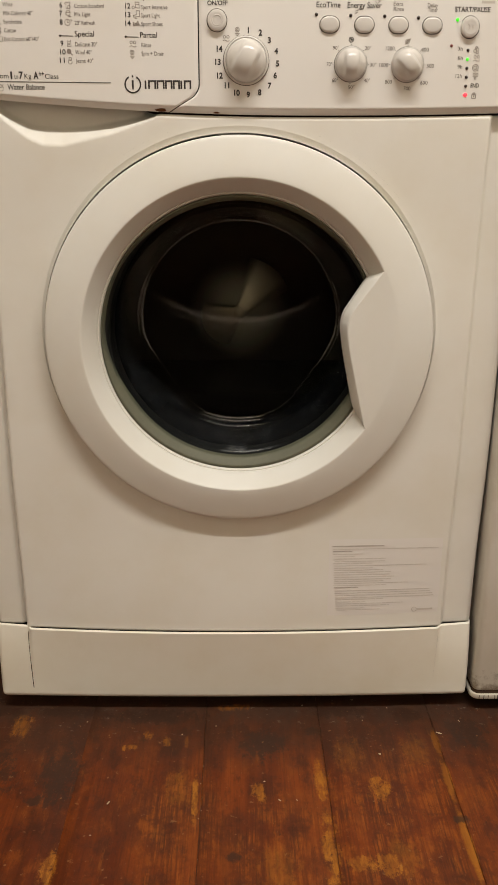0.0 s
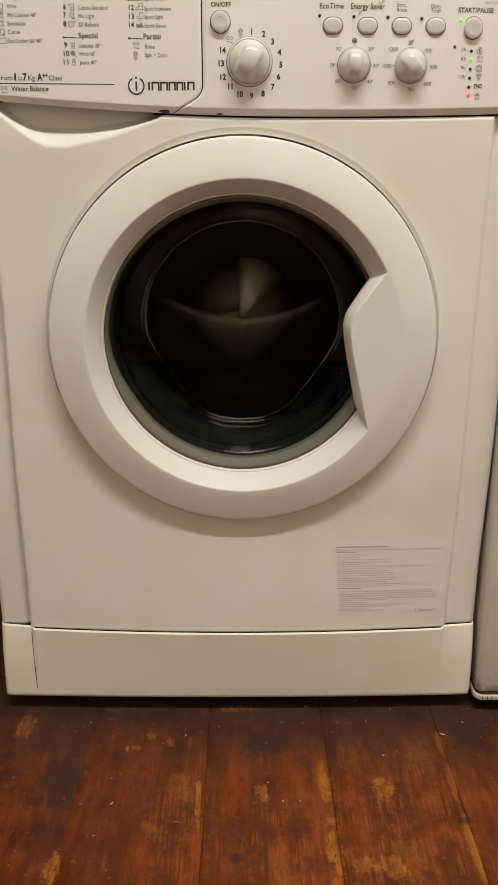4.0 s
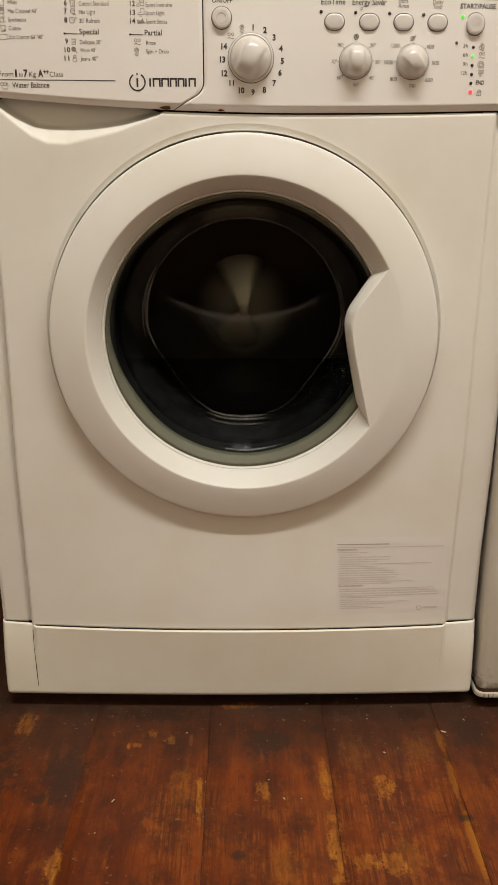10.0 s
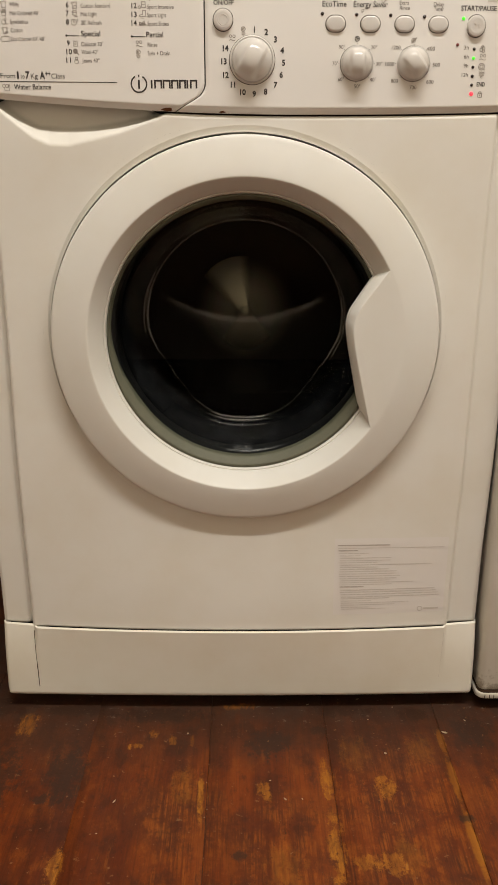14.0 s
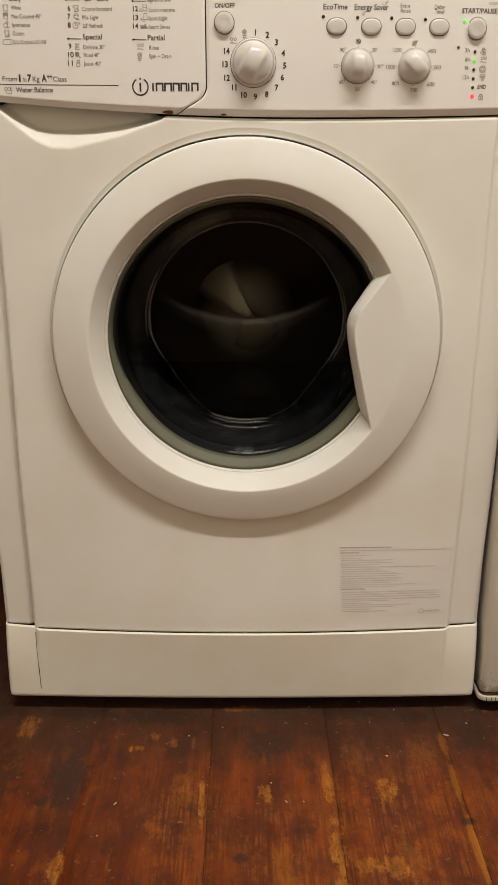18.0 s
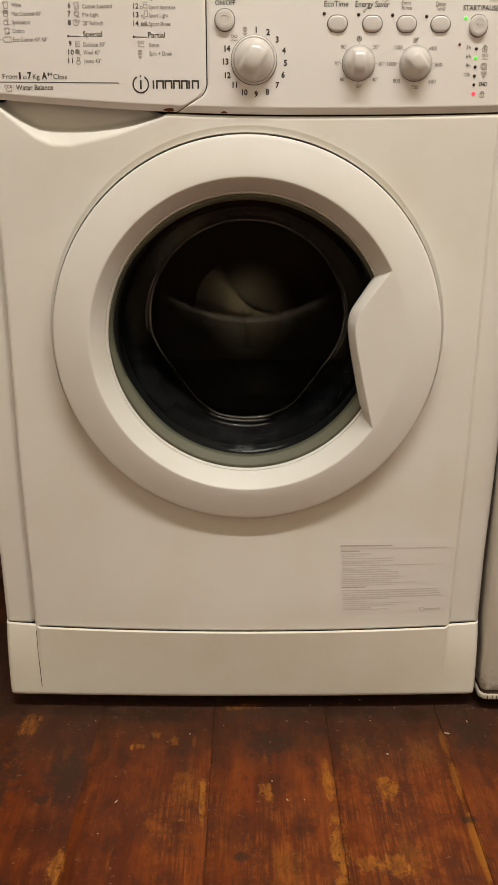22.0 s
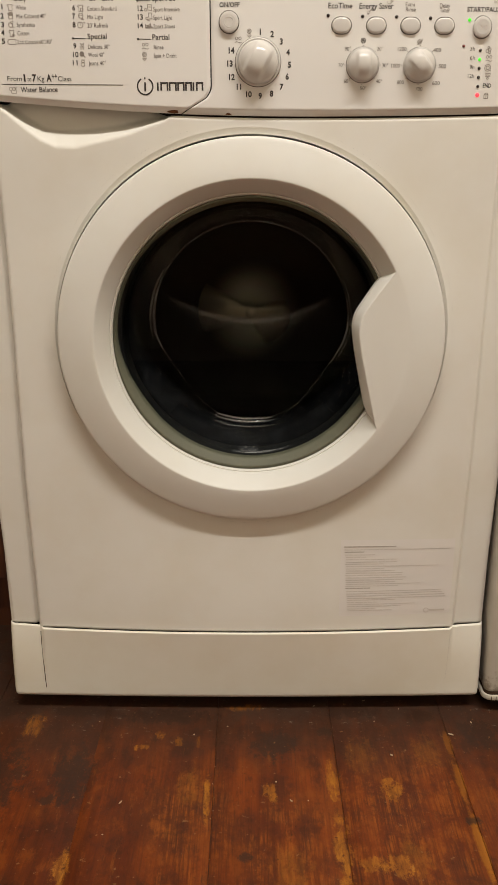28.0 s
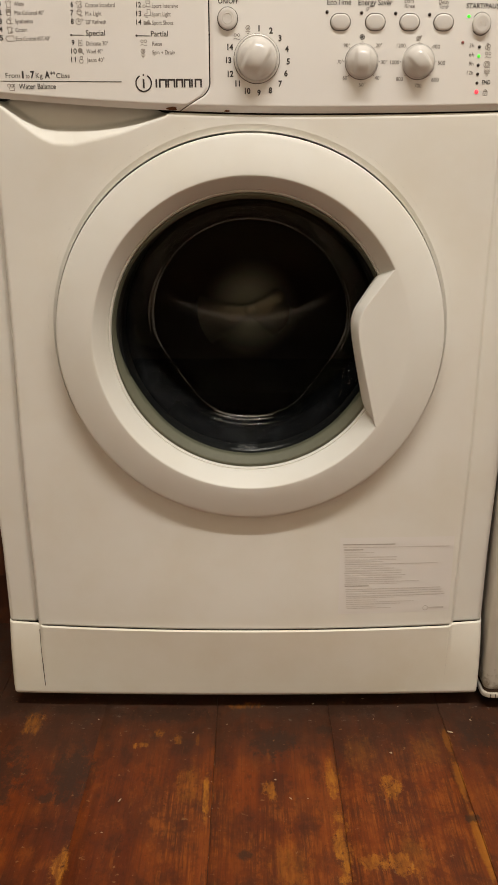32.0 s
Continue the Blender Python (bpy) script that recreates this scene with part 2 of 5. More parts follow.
def lime_material():
    """Dried lime: a thin uneven line with a wider smudge in its middle."""
    m, nt, p = material("thin_lime_film")
    at = place(nt)
    axes = node(nt, "ShaderNodeSeparateXYZ", at)
    x, y = axes.outputs[0], axes.outputs[1]
    p.inputs["Base Color"].default_value = (0.55, 0.56, 0.54, 1)
    p.inputs["Roughness"].default_value = 0.5
    line = calc(nt, "MULTIPLY", spread(nt, calc(nt, "ABSOLUTE", calc(nt, "SUBTRACT", y, 0.0098)), 0.0045, 0.0005), calc(nt, "MULTIPLY", spread(nt, x, -0.022, -0.004), spread(nt, x, 0.060, 0.010)))
    aside = calc(nt, "DIVIDE", calc(nt, "SUBTRACT", x, 0.002), 0.014)
    smudge = calc(nt, "MULTIPLY", calc(nt, "MULTIPLY", spread(nt, calc(nt, "MULTIPLY", aside, aside), 1.0, 0.0), spread(nt, y, 0.034, 0.012)), 0.40)
    uneven = calc(nt, "ADD", calc(nt, "MULTIPLY", spread(nt, noise_at(nt, at, 1.0, 6, 0.7, (110.0, 220.0, 110.0)), 0.40, 0.62), 0.85), 0.15)
    nt.links.new(calc(nt, "MULTIPLY", calc(nt, "MULTIPLY", calc(nt, "MAXIMUM", line, smudge), uneven), 0.55), p.inputs["Alpha"])
    return m


LIME_FILM = lime_material()


def water_material():
    m, nt, p = material("dark_wash_water")
    p.inputs["Base Color"].default_value = (0.006, 0.006, 0.006, 1)
    p.inputs["Roughness"].default_value = 0.25
    p.inputs["IOR"].default_value = 1.1
    p.inputs["Specular IOR Level"].default_value = 0.12
    bump(nt, p, noise_at(nt, place(nt), 14.0, 3), 0.15, 0.004)
    return m


WATER = water_material()


def wood_material():
    """Old varnished pine: red-brown stain, worn to yellow in patches and along the board edges, ingrained dirt."""
    m, nt, p = material("worn_stained_pine")
    at = place(nt)
    info = nt.nodes.new("ShaderNodeObjectInfo")
    shift = node(nt, "ShaderNodeCombineXYZ", calc(nt, "MULTIPLY", info.outputs["Random"], 7.0),
                 calc(nt, "MULTIPLY", info.outputs["Random"], 11.0), 0.0).outputs[0]
    own = node(nt, "ShaderNodeVectorMath", at, shift, operation="ADD").outputs[0]
    axes = node(nt, "ShaderNodeSeparateXYZ", at)
    x, y = axes.outputs[0], axes.outputs[1]
    grain = noise_at(nt, own, 1.0, 6, 0.62, (105.0, 6.0, 40.0))
    streak = noise_at(nt, own, 1.0, 4, 0.55, (34.0, 2.2, 20.0))
    cloud = noise_at(nt, own, 7.0, 5, 0.6)
    speck = noise_at(nt, own, 110.0, 3, 0.6)
    color = mix(nt, spread(nt, streak, 0.32, 0.70), (0.096, 0.0170, 0.0032), (0.196, 0.0392, 0.0042))
    color = mix(nt, calc(nt, "MULTIPLY", spread(nt, grain, 0.45, 0.75), 0.45), color, (0.056, 0.0135, 0.0045))
    color = mix(nt, calc(nt, "MULTIPLY", spread(nt, cloud, 0.48, 0.72), 0.55), color, (0.185, 0.045, 0.0056))

    def blob(cx, cy, rx, ry, ragged=1.0):
        dx = calc(nt, "DIVIDE", calc(nt, "SUBTRACT", x, cx), rx)
        dy = calc(nt, "DIVIDE", calc(nt, "SUBTRACT", y, cy), ry)
        d = calc(nt, "ADD", calc(nt, "MULTIPLY", dx, dx), calc(nt, "MULTIPLY", dy, dy))
        d = calc(nt, "ADD", d, calc(nt, "MULTIPLY", calc(nt, "SUBTRACT", edge_noise, 0.47), 10.0 * ragged))
        return spread(nt, d, 1.3, 0.4)

    edge_noise = calc(nt, "ADD", calc(nt, "MULTIPLY", noise_at(nt, at, 70.0, 10, 0.80), 0.6),
                      calc(nt, "MULTIPLY", noise_at(nt, at, 1.0, 7, 0.7, (150.0, 40.0, 90.0)), 0.4))

    def gathered(blobs, ragged):
        total = None
        for b in blobs:
            f = blob(*b, ragged)
            total = f if total is None else calc(nt, "MAXIMUM", total, f)
        return total

    # darker, duller patches of old stain
    dull = noise_at(nt, own, 5.5, 6, 0.62, (1.6, 0.8, 1.0))
    color = mix(nt, calc(nt, "MULTIPLY", spread(nt, dull, 0.44, 0.66), 0.72), color, (0.052, 0.0150, 0.0062))
    mottle = noise_at(nt, own, 26.0, 7, 0.68, (1.5, 0.8, 1.0))
    color = mix(nt, calc(nt, "MULTIPLY", spread(nt, mottle, 0.48, 0.62), 0.65), color, (0.048, 0.0125, 0.0050))
    color = mix(nt, calc(nt, "MULTIPLY", spread(nt, mottle, 0.47, 0.35), 0.55), color, (0.215, 0.052, 0.0064))
    # small flecks where the stain has worn along the grain
    fleck = noise_at(nt, own, 1.0, 7, 0.7, (120.0, 22.0, 60.0))
    color = mix(nt, calc(nt, "MULTIPLY", spread(nt, fleck, 0.57, 0.68), 0.45), color, (0.23, 0.072, 0.011))
    color = mix(nt, calc(nt, "MULTIPLY", spread(nt, noise_at(nt, own, 1.0, 7, 0.7, (90.0, 6.0, 50.0)), 0.54, 0.68), 0.50), color, (0.050, 0.0125, 0.0045))
    # a trodden area where the stain is thin, speckled through the pores
    trodden = gathered(((0.175, -0.20, 0.10, 0.15), (0.05, -0.24, 0.06, 0.09), (-0.06, -0.20, 0.05, 0.11), (0.33, -0.20, 0.06, 0.16)), 0.35)
    pores = spread(nt, noise_at(nt, own, 1.0, 8, 0.75, (300.0, 11.0, 60.0)), 0.40, 0.66)
    color = mix(nt, calc(nt, "MULTIPLY", calc(nt, "MULTIPLY", trodden, calc(nt, "MULTIPLY", pores, spread(nt, noise_at(nt, own, 42.0, 6, 0.7), 0.40, 0.60))), 0.85), color, (0.30, 0.078, 0.0080))
    # fine dark grain
    fine = noise_at(nt, own, 1.0, 3, 0.6, (480.0, 9.0, 90.0))
    color = mix(nt, calc(nt, "MULTIPLY", spread(nt, fine, 0.48, 0.70), 0.30), color, (0.045, 0.010, 0.003))
    # darker towards the machine, in two bands with noisy edges
    near_edge = calc(nt, "ADD", y, calc(nt, "MULTIPLY", calc(nt, "SUBTRACT", noise_at(nt, at, 9.0, 7, 0.62), 0.5), 0.20))
    near_band = calc(nt, "MULTIPLY", spread(nt, near_edge, -0.145, -0.045), calc(nt, "ADD", calc(nt, "MULTIPLY", noise_at(nt, at, 38.0, 6, 0.7), 0.5), 0.70, True))
    color = mix(nt, calc(nt, "MULTIPLY", near_band, 0.72), color, (0.040, 0.0165, 0.0085))
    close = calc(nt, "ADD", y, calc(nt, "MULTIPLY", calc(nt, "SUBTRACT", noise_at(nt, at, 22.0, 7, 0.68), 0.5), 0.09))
    close_band = calc(nt, "MULTIPLY", spread(nt, close, -0.055, 0.0), spread(nt, noise_at(nt, at, 55.0, 6, 0.7), 0.25, 0.55))
    color = mix(nt, calc(nt, "MULTIPLY", close_band, 0.60), color, (0.052, 0.034, 0.024))
    wisp = calc(nt, "MULTIPLY", spread(nt, noise_at(nt, at, 1.0, 7, 0.75, (70.0, 120.0, 60.0)), 0.60, 0.70), spread(nt, close, -0.09, -0.01))
    color = mix(nt, calc(nt, "MULTIPLY", wisp, 0.8), color, (0.22, 0.19, 0.15))
    # bare yellow wood
    bare = gathered(((-0.267, -0.036, 0.014, 0.028), (-0.108, -0.054, 0.008, 0.009), (-0.083, -0.066, 0.008, 0.011), (-0.126, -0.078, 0.011, 0.006), (-0.060, -0.068, 0.003, 0.010), (-0.000, -0.002, 0.026, 0.008), (-0.045, -0.165, 0.004, 0.045), (0.098, -0.131, 0.008, 0.038), (0.099, -0.237, 0.010, 0.059), (0.163, -0.148, 0.014, 0.020), (0.130, -0.254, 0.019, 0.012), (0.156, -0.256, 0.016, 0.018), (-0.188, -0.263, 0.010, 0.029), (0.026, -0.153, 0.009, 0.016)), 1.0)
    rubbed = gathered(((0.135, -0.092, 0.020, 0.036), (-0.064, -0.145, 0.016, 0.037), (0.173, -0.244, 0.017, 0.030), (0.217, -0.082, 0.020, 0.031), (0.046, -0.259, 0.023, 0.029), (0.318, -0.148, 0.019, 0.037)), 0.8)
    strips = gathered(((0.2440, -0.072, 0.0045, 0.030), (0.2435, -0.135, 0.0050, 0.042), (0.2430, -0.229, 0.0052, 0.052)), 0.50)
    bare = calc(nt, "MAXIMUM", bare, calc(nt, "MULTIPLY", rubbed, 0.35))
    bare = calc(nt, "MULTIPLY", bare, calc(nt, "ADD", calc(nt, "MULTIPLY", spread(nt, noise_at(nt, own, 1.0, 8, 0.75, (170.0, 45.0, 60.0)), 0.58, 0.42), 0.60), 0.42))
    bare = calc(nt, "MAXIMUM", bare, calc(nt, "MULTIPLY", strips, 0.75))
    bare_color = mix(nt, spread(nt, grain, 0.35, 0.7), (0.40, 0.150, 0.014), (0.25, 0.082, 0.009))
    color = mix(nt, calc(nt, "MULTIPLY", calc(nt, "MULTIPLY", bare, calc(nt, "SUBTRACT", 1.0, calc(nt, "MULTIPLY", near_band, 0.45))), 0.88), color, bare_color)
    # dark grime
    grime = gathered(((-0.222, -0.167, 0.013, 0.007), (-0.002, -0.245, 0.009, 0.007), (0.034, -0.073, 0.031, 0.032), (0.095, -0.049, 0.013, 0.009), (0.243, -0.195, 0.013, 0.006), (0.131, -0.009, 0.044, 0.016), (-0.301, -0.002, 0.044, 0.021), (-0.212, -0.008, 0.051, 0.014), (0.287, -0.051, 0.028, 0.033), (-0.101, -0.019, 0.065, 0.016), (-0.203, -0.122, 0.026, 0.059), (0.220, -0.018, 0.022, 0.016), (-0.285, -0.130, 0.035, 0.060)), 0.8)
    color = mix(nt, calc(nt, "MULTIPLY", grime, 0.8), color, (0.036, 0.017, 0.010))
    scuff = spread(nt, noise_at(nt, at, 1.0, 6, 0.75, (130.0, 70.0, 60.0)), 0.64, 0.74)
    color = mix(nt, calc(nt, "MULTIPLY", scuff, 0.22), color, (0.22, 0.13, 0.07))
    # old scuffs and pale specks
    color = mix(nt, calc(nt, "MULTIPLY", spread(nt, speck, 0.655, 0.735), 0.50), color, (0.28, 0.15, 0.060))
    grit = noise_at(nt, at, 240.0, 3, 0.65)
    color = mix(nt, calc(nt, "MULTIPLY", spread(nt, grit, 0.66, 0.76), 0.35), color, (0.26, 0.15, 0.07))
    color = mix(nt, calc(nt, "MULTIPLY", spread(nt, grit, 0.36, 0.26), 0.6), color, (0.022, 0.009, 0.005))
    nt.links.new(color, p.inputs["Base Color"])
    rough = calc(nt, "ADD", calc(nt, "MULTIPLY", cloud, 0.3), 0.30)
    nt.links.new(calc(nt, "ADD", rough, calc(nt, "MULTIPLY", bare, 0.15)), p.inputs["Roughness"])
    p.inputs["Specular IOR Level"].default_value = 0.25
    relief = calc(nt, "ADD", calc(nt, "MULTIPLY", grain, 0.6), calc(nt, "MULTIPLY", speck, 0.5))
    bump(nt, p, relief, 0.35, 0.0012)
    return m


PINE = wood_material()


def dark_wood_material():
    m, nt, p = material("dark_stained_wood")
    at = place(nt)
    g = noise_at(nt, at, 1.0, 5, 0.6, (70.0, 70.0, 4.0))
    nt.links.new(mix(nt, spread(nt, g, 0.3, 0.7), (0.050, 0.016, 0.007), (0.115, 0.036, 0.014)), p.inputs["Base Color"])
    p.inputs["Roughness"].default_value = 0.45
    bump(nt, p, g, 0.2, 0.0008)
    return m


DARK_WOOD = dark_wood_material()

# ---- mesh tools ----


def part(name, bm, mat, parent=None, label="", smooth=False):
    """Links a bmesh (or a ready mesh) as one object under a thing or a part."""
    if isinstance(bm, bpy.types.Mesh):
        me = bm
    else:
        me = bpy.data.meshes.new(name)
        bm.to_mesh(me)
        bm.free()
    if smooth:
        for f in me.polygons:
            f.use_smooth = True
    me.materials.clear()
    me.materials.append(mat)
    ob = new(name, me)
    ob.parent = parent
    if label:
        ob["label"] = label
    return ob


def sharp(me, degrees=35):
    """Smooth faces that keep their hard edges."""
    bm = bmesh.new()
    bm.from_mesh(me)
    for f in bm.faces:
        f.smooth = True
    for e in bm.edges:
        if len(e.link_faces) == 2 and e.calc_face_angle(0) > radians(degrees):
            e.smooth = False
    bm.to_mesh(me)
    bm.free()
    return me


def thing(name, label, category, group="", kind="", at=(0, 0, 0)):
    ob = new(name)
    ob.location = at
    ob.empty_display_size = 0.05
    return tagged(ob, label, category, group, kind)


def box(x0, x1, y0, y1, z0, z1, bevel=0.0, segments=2):
    bm = bmesh.new()
    bmesh.ops.create_cube(bm, size=1.0)
    for v in bm.verts:
        v.co = ((x0 + x1) / 2 + v.co.x * (x1 - x0), (y0 + y1) / 2 + v.co.y * (y1 - y0), (z0 + z1) / 2 + v.co.z * (z1 - z0))
    if bevel:
        bmesh.ops.bevel(bm, geom=bm.edges[:], offset=bevel, segments=segments, affect="EDGES", profile=0.5)
    return bm


def sheet(nu, nv, place_of, keep=None, closed_u=False):
    """A grid of nu by nv cells through place_of(u, v), u and v from 0 to 1."""
    us = nu if closed_u else nu + 1
    co = [place_of(i / nu, j / nv) for j in range(nv + 1) for i in range(us)]
    faces = []
    for j in range(nv):
        for i in range(nu):
            a, b = j * us + i, j * us + (i + 1) % us
            q = (a, b, b + us, a + us)
            if keep is None or keep([co[k] for k in q]):
                faces.append(q)
    me = bpy.data.meshes.new("sheet")
    me.from_pydata(co, [], faces)
    me.update()
    for f in me.polygons:
        f.use_smooth = True
    return me


def lathe(profile, cx, cz, n=128):
    """Turns (radius, y) about an axis along y through cx, cz; the profile's normals face left of its way."""
    k = len(profile) - 1

    def at(u, v):
        r, y, *up = profile[round(v * k)]
        a = 2 * math.pi * u
        return (cx + r * math.sin(a), y, cz + r * math.cos(a) + (up[0] if up else 0.0))

    return sheet(n, k, at, closed_u=True)


def rounded(points, radius, steps=5):
    """A profile with its inner corners rounded."""
    out = [points[0]]
    for a, b, c in zip(points, points[1:], points[2:]):
        A, B, C = Vector(a), Vector(b), Vector(c)
        r = min(radius, (A - B).length * 0.45, (C - B).length * 0.45)
        p, q = B + (A - B).normalized() * r, B + (C - B).normalized() * r
        for s in range(steps + 1):
            t = s / steps
            out.append(tuple(p * (1 - t) ** 2 + B * 2 * t * (1 - t) + q * t * t))
    return out + [points[-1]]


def prism(outline, y_front, y_back, bevel=0.0, segments=3):
    """A plate with the outline [(x, z)...], as deep as from y_front to y_back (numbers or functions of x, z)."""
    bm = bmesh.new()
    f = y_front if callable(y_front) else (lambda x, z: y_front)
    b = y_back if callable(y_back) else (lambda x, z: y_back)
    front = [bm.verts.new((x, f(x, z), z)) for x, z in outline]
    back = [bm.verts.new((x, b(x, z), z)) for x, z in outline]
    top = bm.faces.new(front)
    bm.faces.new(back[::-1])
    for i in range(len(outline)):
        j = (i + 1) % len(outline)
        bm.faces.new((front[i], back[i], back[j], front[j]))
    bmesh.ops.recalc_face_normals(bm, faces=bm.faces[:])
    if bevel:
        bmesh.ops.bevel(bm, geom=list(top.edges), offset=bevel, segments=segments, affect="EDGES", profile=0.5)
    return bm


def smoothstep(a, b, v):
    t = min(1.0, max(0.0, (v - a) / (b - a)))
    return t * t * (3 - 2 * t)

# ---- the room ----
def brick_box(name, x0, x1, y0, y1, z0, z1, mat, label, category):
    return tagged(part(name, box(x0, x1, y0, y1, z0, z1), mat), label, category, kind="structure")


# the room's unseen walls stand close so that they fill the front with light
X0, X1, Y0, Y1, TOP = -1.5, 1.25, -2.5, 0.62, 2.5
ground = brick_box("floor", X0, X1, Y0, Y1, -0.12, -0.0018, DARK_WOOD, "old wooden floor of worn red-brown boards", "floor")
brick_box("wall_north", X0 - 0.12, X1 + 0.12, Y1, Y1 + 0.12, -0.12, TOP, WALL, "plain cream painted wall behind the appliances", "wall")
brick_box("wall_south", X0 - 0.12, X1 + 0.12, Y0 - 0.12, Y0, -0.12, TOP, WALL, "plain cream wall, unseen, added to throw light onto the machine", "wall")
brick_box("wall_west", X0 - 0.12, X0, Y0, Y1, -0.12, TOP, WALL, "plain cream side wall, unseen, added to bounce light", "wall")
brick_box("wall_east", X1, X1 + 0.12, Y0, Y1, -0.12, TOP, WALL, "plain cream side wall, unseen, added to bounce light", "wall")
brick_box("ceiling", X0 - 0.12, X1 + 0.12, Y0 - 0.12, Y1 + 0.12, TOP, TOP + 0.1, CEILING, "plain white painted ceiling", "ceiling")

batten = thing("ceiling_lamp", "white strip light with one long tube on the ceiling", "lamp", at=(LAMP[0], LAMP[1], TOP))
part("tray", box(-0.77, 0.77, -0.03, 0.03, -0.045, 0.0, 0.004), SHADE, batten)
part("tube", sheet(16, 2, lambda u, v: (-0.75 + 1.5 * v, 0.013 * math.sin(2 * math.pi * u), -0.062 + 0.013 * math.cos(2 * math.pi * u)), closed_u=True), SHADE, batten)
for sx in (-0.757, 0.757):
    part("tube_holder", box(sx - 0.008, sx + 0.008, -0.014, 0.014, -0.078, -0.0455, 0.002), SHADE, batten)

# ---- washing machine ----
W, XC, ZK, DX, DZ = 0.2980, -0.0015, 0.121, 0.0045, 0.4838
washer = thing("washing_machine", "white front-loading washing machine running a rinse, on wooden floor", "washing machine")


def bottom_of_panel(x):
    d = x - 0.06
    return 0.7135 + (0.15 if d < 0 else 0.075) * d * d


LIP_X = (-0.256, -0.247, -0.228, -0.211, -0.196, -0.176, -0.152, -0.125, -0.105, -0.081, -0.07)
LIP_IN = (0.7300, 0.7230, 0.7100, 0.7010, 0.6985, 0.6985, 0.7000, 0.7040, 0.7080, 0.7135, 0.7200)
LIP_OUT = (0.7290, 0.7215, 0.7050, 0.6920, 0.6850, 0.6840, 0.6895, 0.6960, 0.7030, 0.7115, 0.7190)


def corner(x, r=0.006):
    """How far the face falls back at its rounded side edge."""
    d = abs(x - XC) - (W - r)
    return r - math.sqrt(max(0.0, r * r - d * d)) if d > 0 else 0.0


def step(x, depth=0.0090, edge=0.2575):
    """The side strip lies a little behind the middle of the face."""
    return depth * smoothstep(edge - 0.001, edge + (0.0018 if x < 0 else 0.0050), abs(x + 0.001)) + 0.03 * max(0.0, abs(x + 0.001) - edge - 0.0055)


def face_y(x, z):
    y = -0.0058 + 0.0060 * (x / 0.26) ** 2 + step(x) + corner(x)
    y -= 0.0065 * max(0.0, 1 - (x / 0.26) ** 2) * smoothstep(0.275, 0.12, z)
    y -= 0.0042 * smoothstep(0.58, 0.712, z)
    y += (0.0050 if x < 0 else 0.0016) * math.exp(-(((abs(x + 0.001) - 0.2592) / (0.0030 if x < 0 else 0.0016)) ** 2)) * smoothstep(0.72, 0.66, z)
    if LIP_X[0] < x < LIP_X[-1]:
        zo, zi = float(np.interp(x, LIP_X, LIP_OUT)), float(np.interp(x, LIP_X, LIP_IN))
        if z > zo:
            y += 0.012 * min(1.0, (z - zo) / max(1e-4, zi - zo)) + 0.008 * smoothstep(zi, zi + 0.003, z)
    return y


def front_place(u, v):
    x = XC - W + 2 * W * u
    low, high = ZK - 0.0033 - 0.0013 * smoothstep(0.245, 0.262, abs(x)), bottom_of_panel(x) - 0.0016 + 0.006 * smoothstep(-0.250, -0.235, x) * smoothstep(-0.080, -0.105, x)
    z = low + (high - low) * v
    back = 0.004 * (1 - smoothstep(0, 0.002, z - low)) + 0.0025 * smoothstep(high - 0.0012, high, z)
    wide = 0.0040 * smoothstep(0.13, 0.38, z) * smoothstep(0.225, 0.258, abs(x)) * (1 if x > 0 else -1)
    if x < 0:
        wide += (0.0030 - 0.0055 * smoothstep(0.12, 0.56, z)) * -1 * smoothstep(0.225, 0.250, -x) * smoothstep(0.2985, 0.285, -x)
    return (x + wide, face_y(x, z) + back, z)


SEAT = 0.2225
front = part("front_panel", sheet(400, 290, front_place, lambda q: max(math.hypot(c[0] - DX, c[2] - DZ - 0.003) for c in q) > SEAT),
             ENAMEL, washer, "bowed white enamel front with a finger scoop")
for v in front.data.vertices:
    d = math.hypot(v.co.x - DX, v.co.z - DZ - 0.003)
    if 0.1 < d < SEAT:
        v.co.x, v.co.z = DX + (v.co.x - DX) * SEAT / d, DZ + 0.003 + (v.co.z - DZ - 0.003) * SEAT / d
        v.co.y = face_y(v.co.x, v.co.z)


def surround_place(u, v):
    """The pressed seat of the door: a soft groove, a lip, then a well."""
    a = 2 * math.pi * u
    r = float(np.interp(v, (0, 0.4, 1), (0.2225, 0.2185, 0.2145)))
    up = -0.0018 + 0.0048 * smoothstep(0.2145, 0.2172, r)
    x, z = DX + r * math.sin(a), DZ + up + r * math.cos(a)
    y = face_y(x, z)
    y += 0.0022 * (1 - smoothstep(0.2149, 0.2172, r)) + 0.013 * (1 - smoothstep(0.2145, 0.2150, r)) ** 1.5
    return (x, y, z)


part("door_seat", sheet(240, 40, surround_place, closed_u=True), ENAMEL, front, "pressed ring round the door opening")


def kick_y(x, z):
    low, high = 0.0206, ZK - 0.0012
    q = (x / 0.26) ** 2
    t = min(1.0, max(0.0, (z - low) / (high - low)))
    y = (-0.0096 + 0.004 * q) * (1 - t) + (-0.0178 + 0.0125 * q) * t
    y += step(x, 0.0062, 0.2555 if x < 0 else 0.2535) * t ** 3 + corner(x)
    top = min(1.0, max(0.0, z - (high - 0.0011)) / 0.0011)
    foot = max(0.0, low + 0.005 - z) / 0.005
    return y + 0.0032 * (1 - math.sqrt(max(0.0, 1 - top * top))) + 0.003 * foot * foot


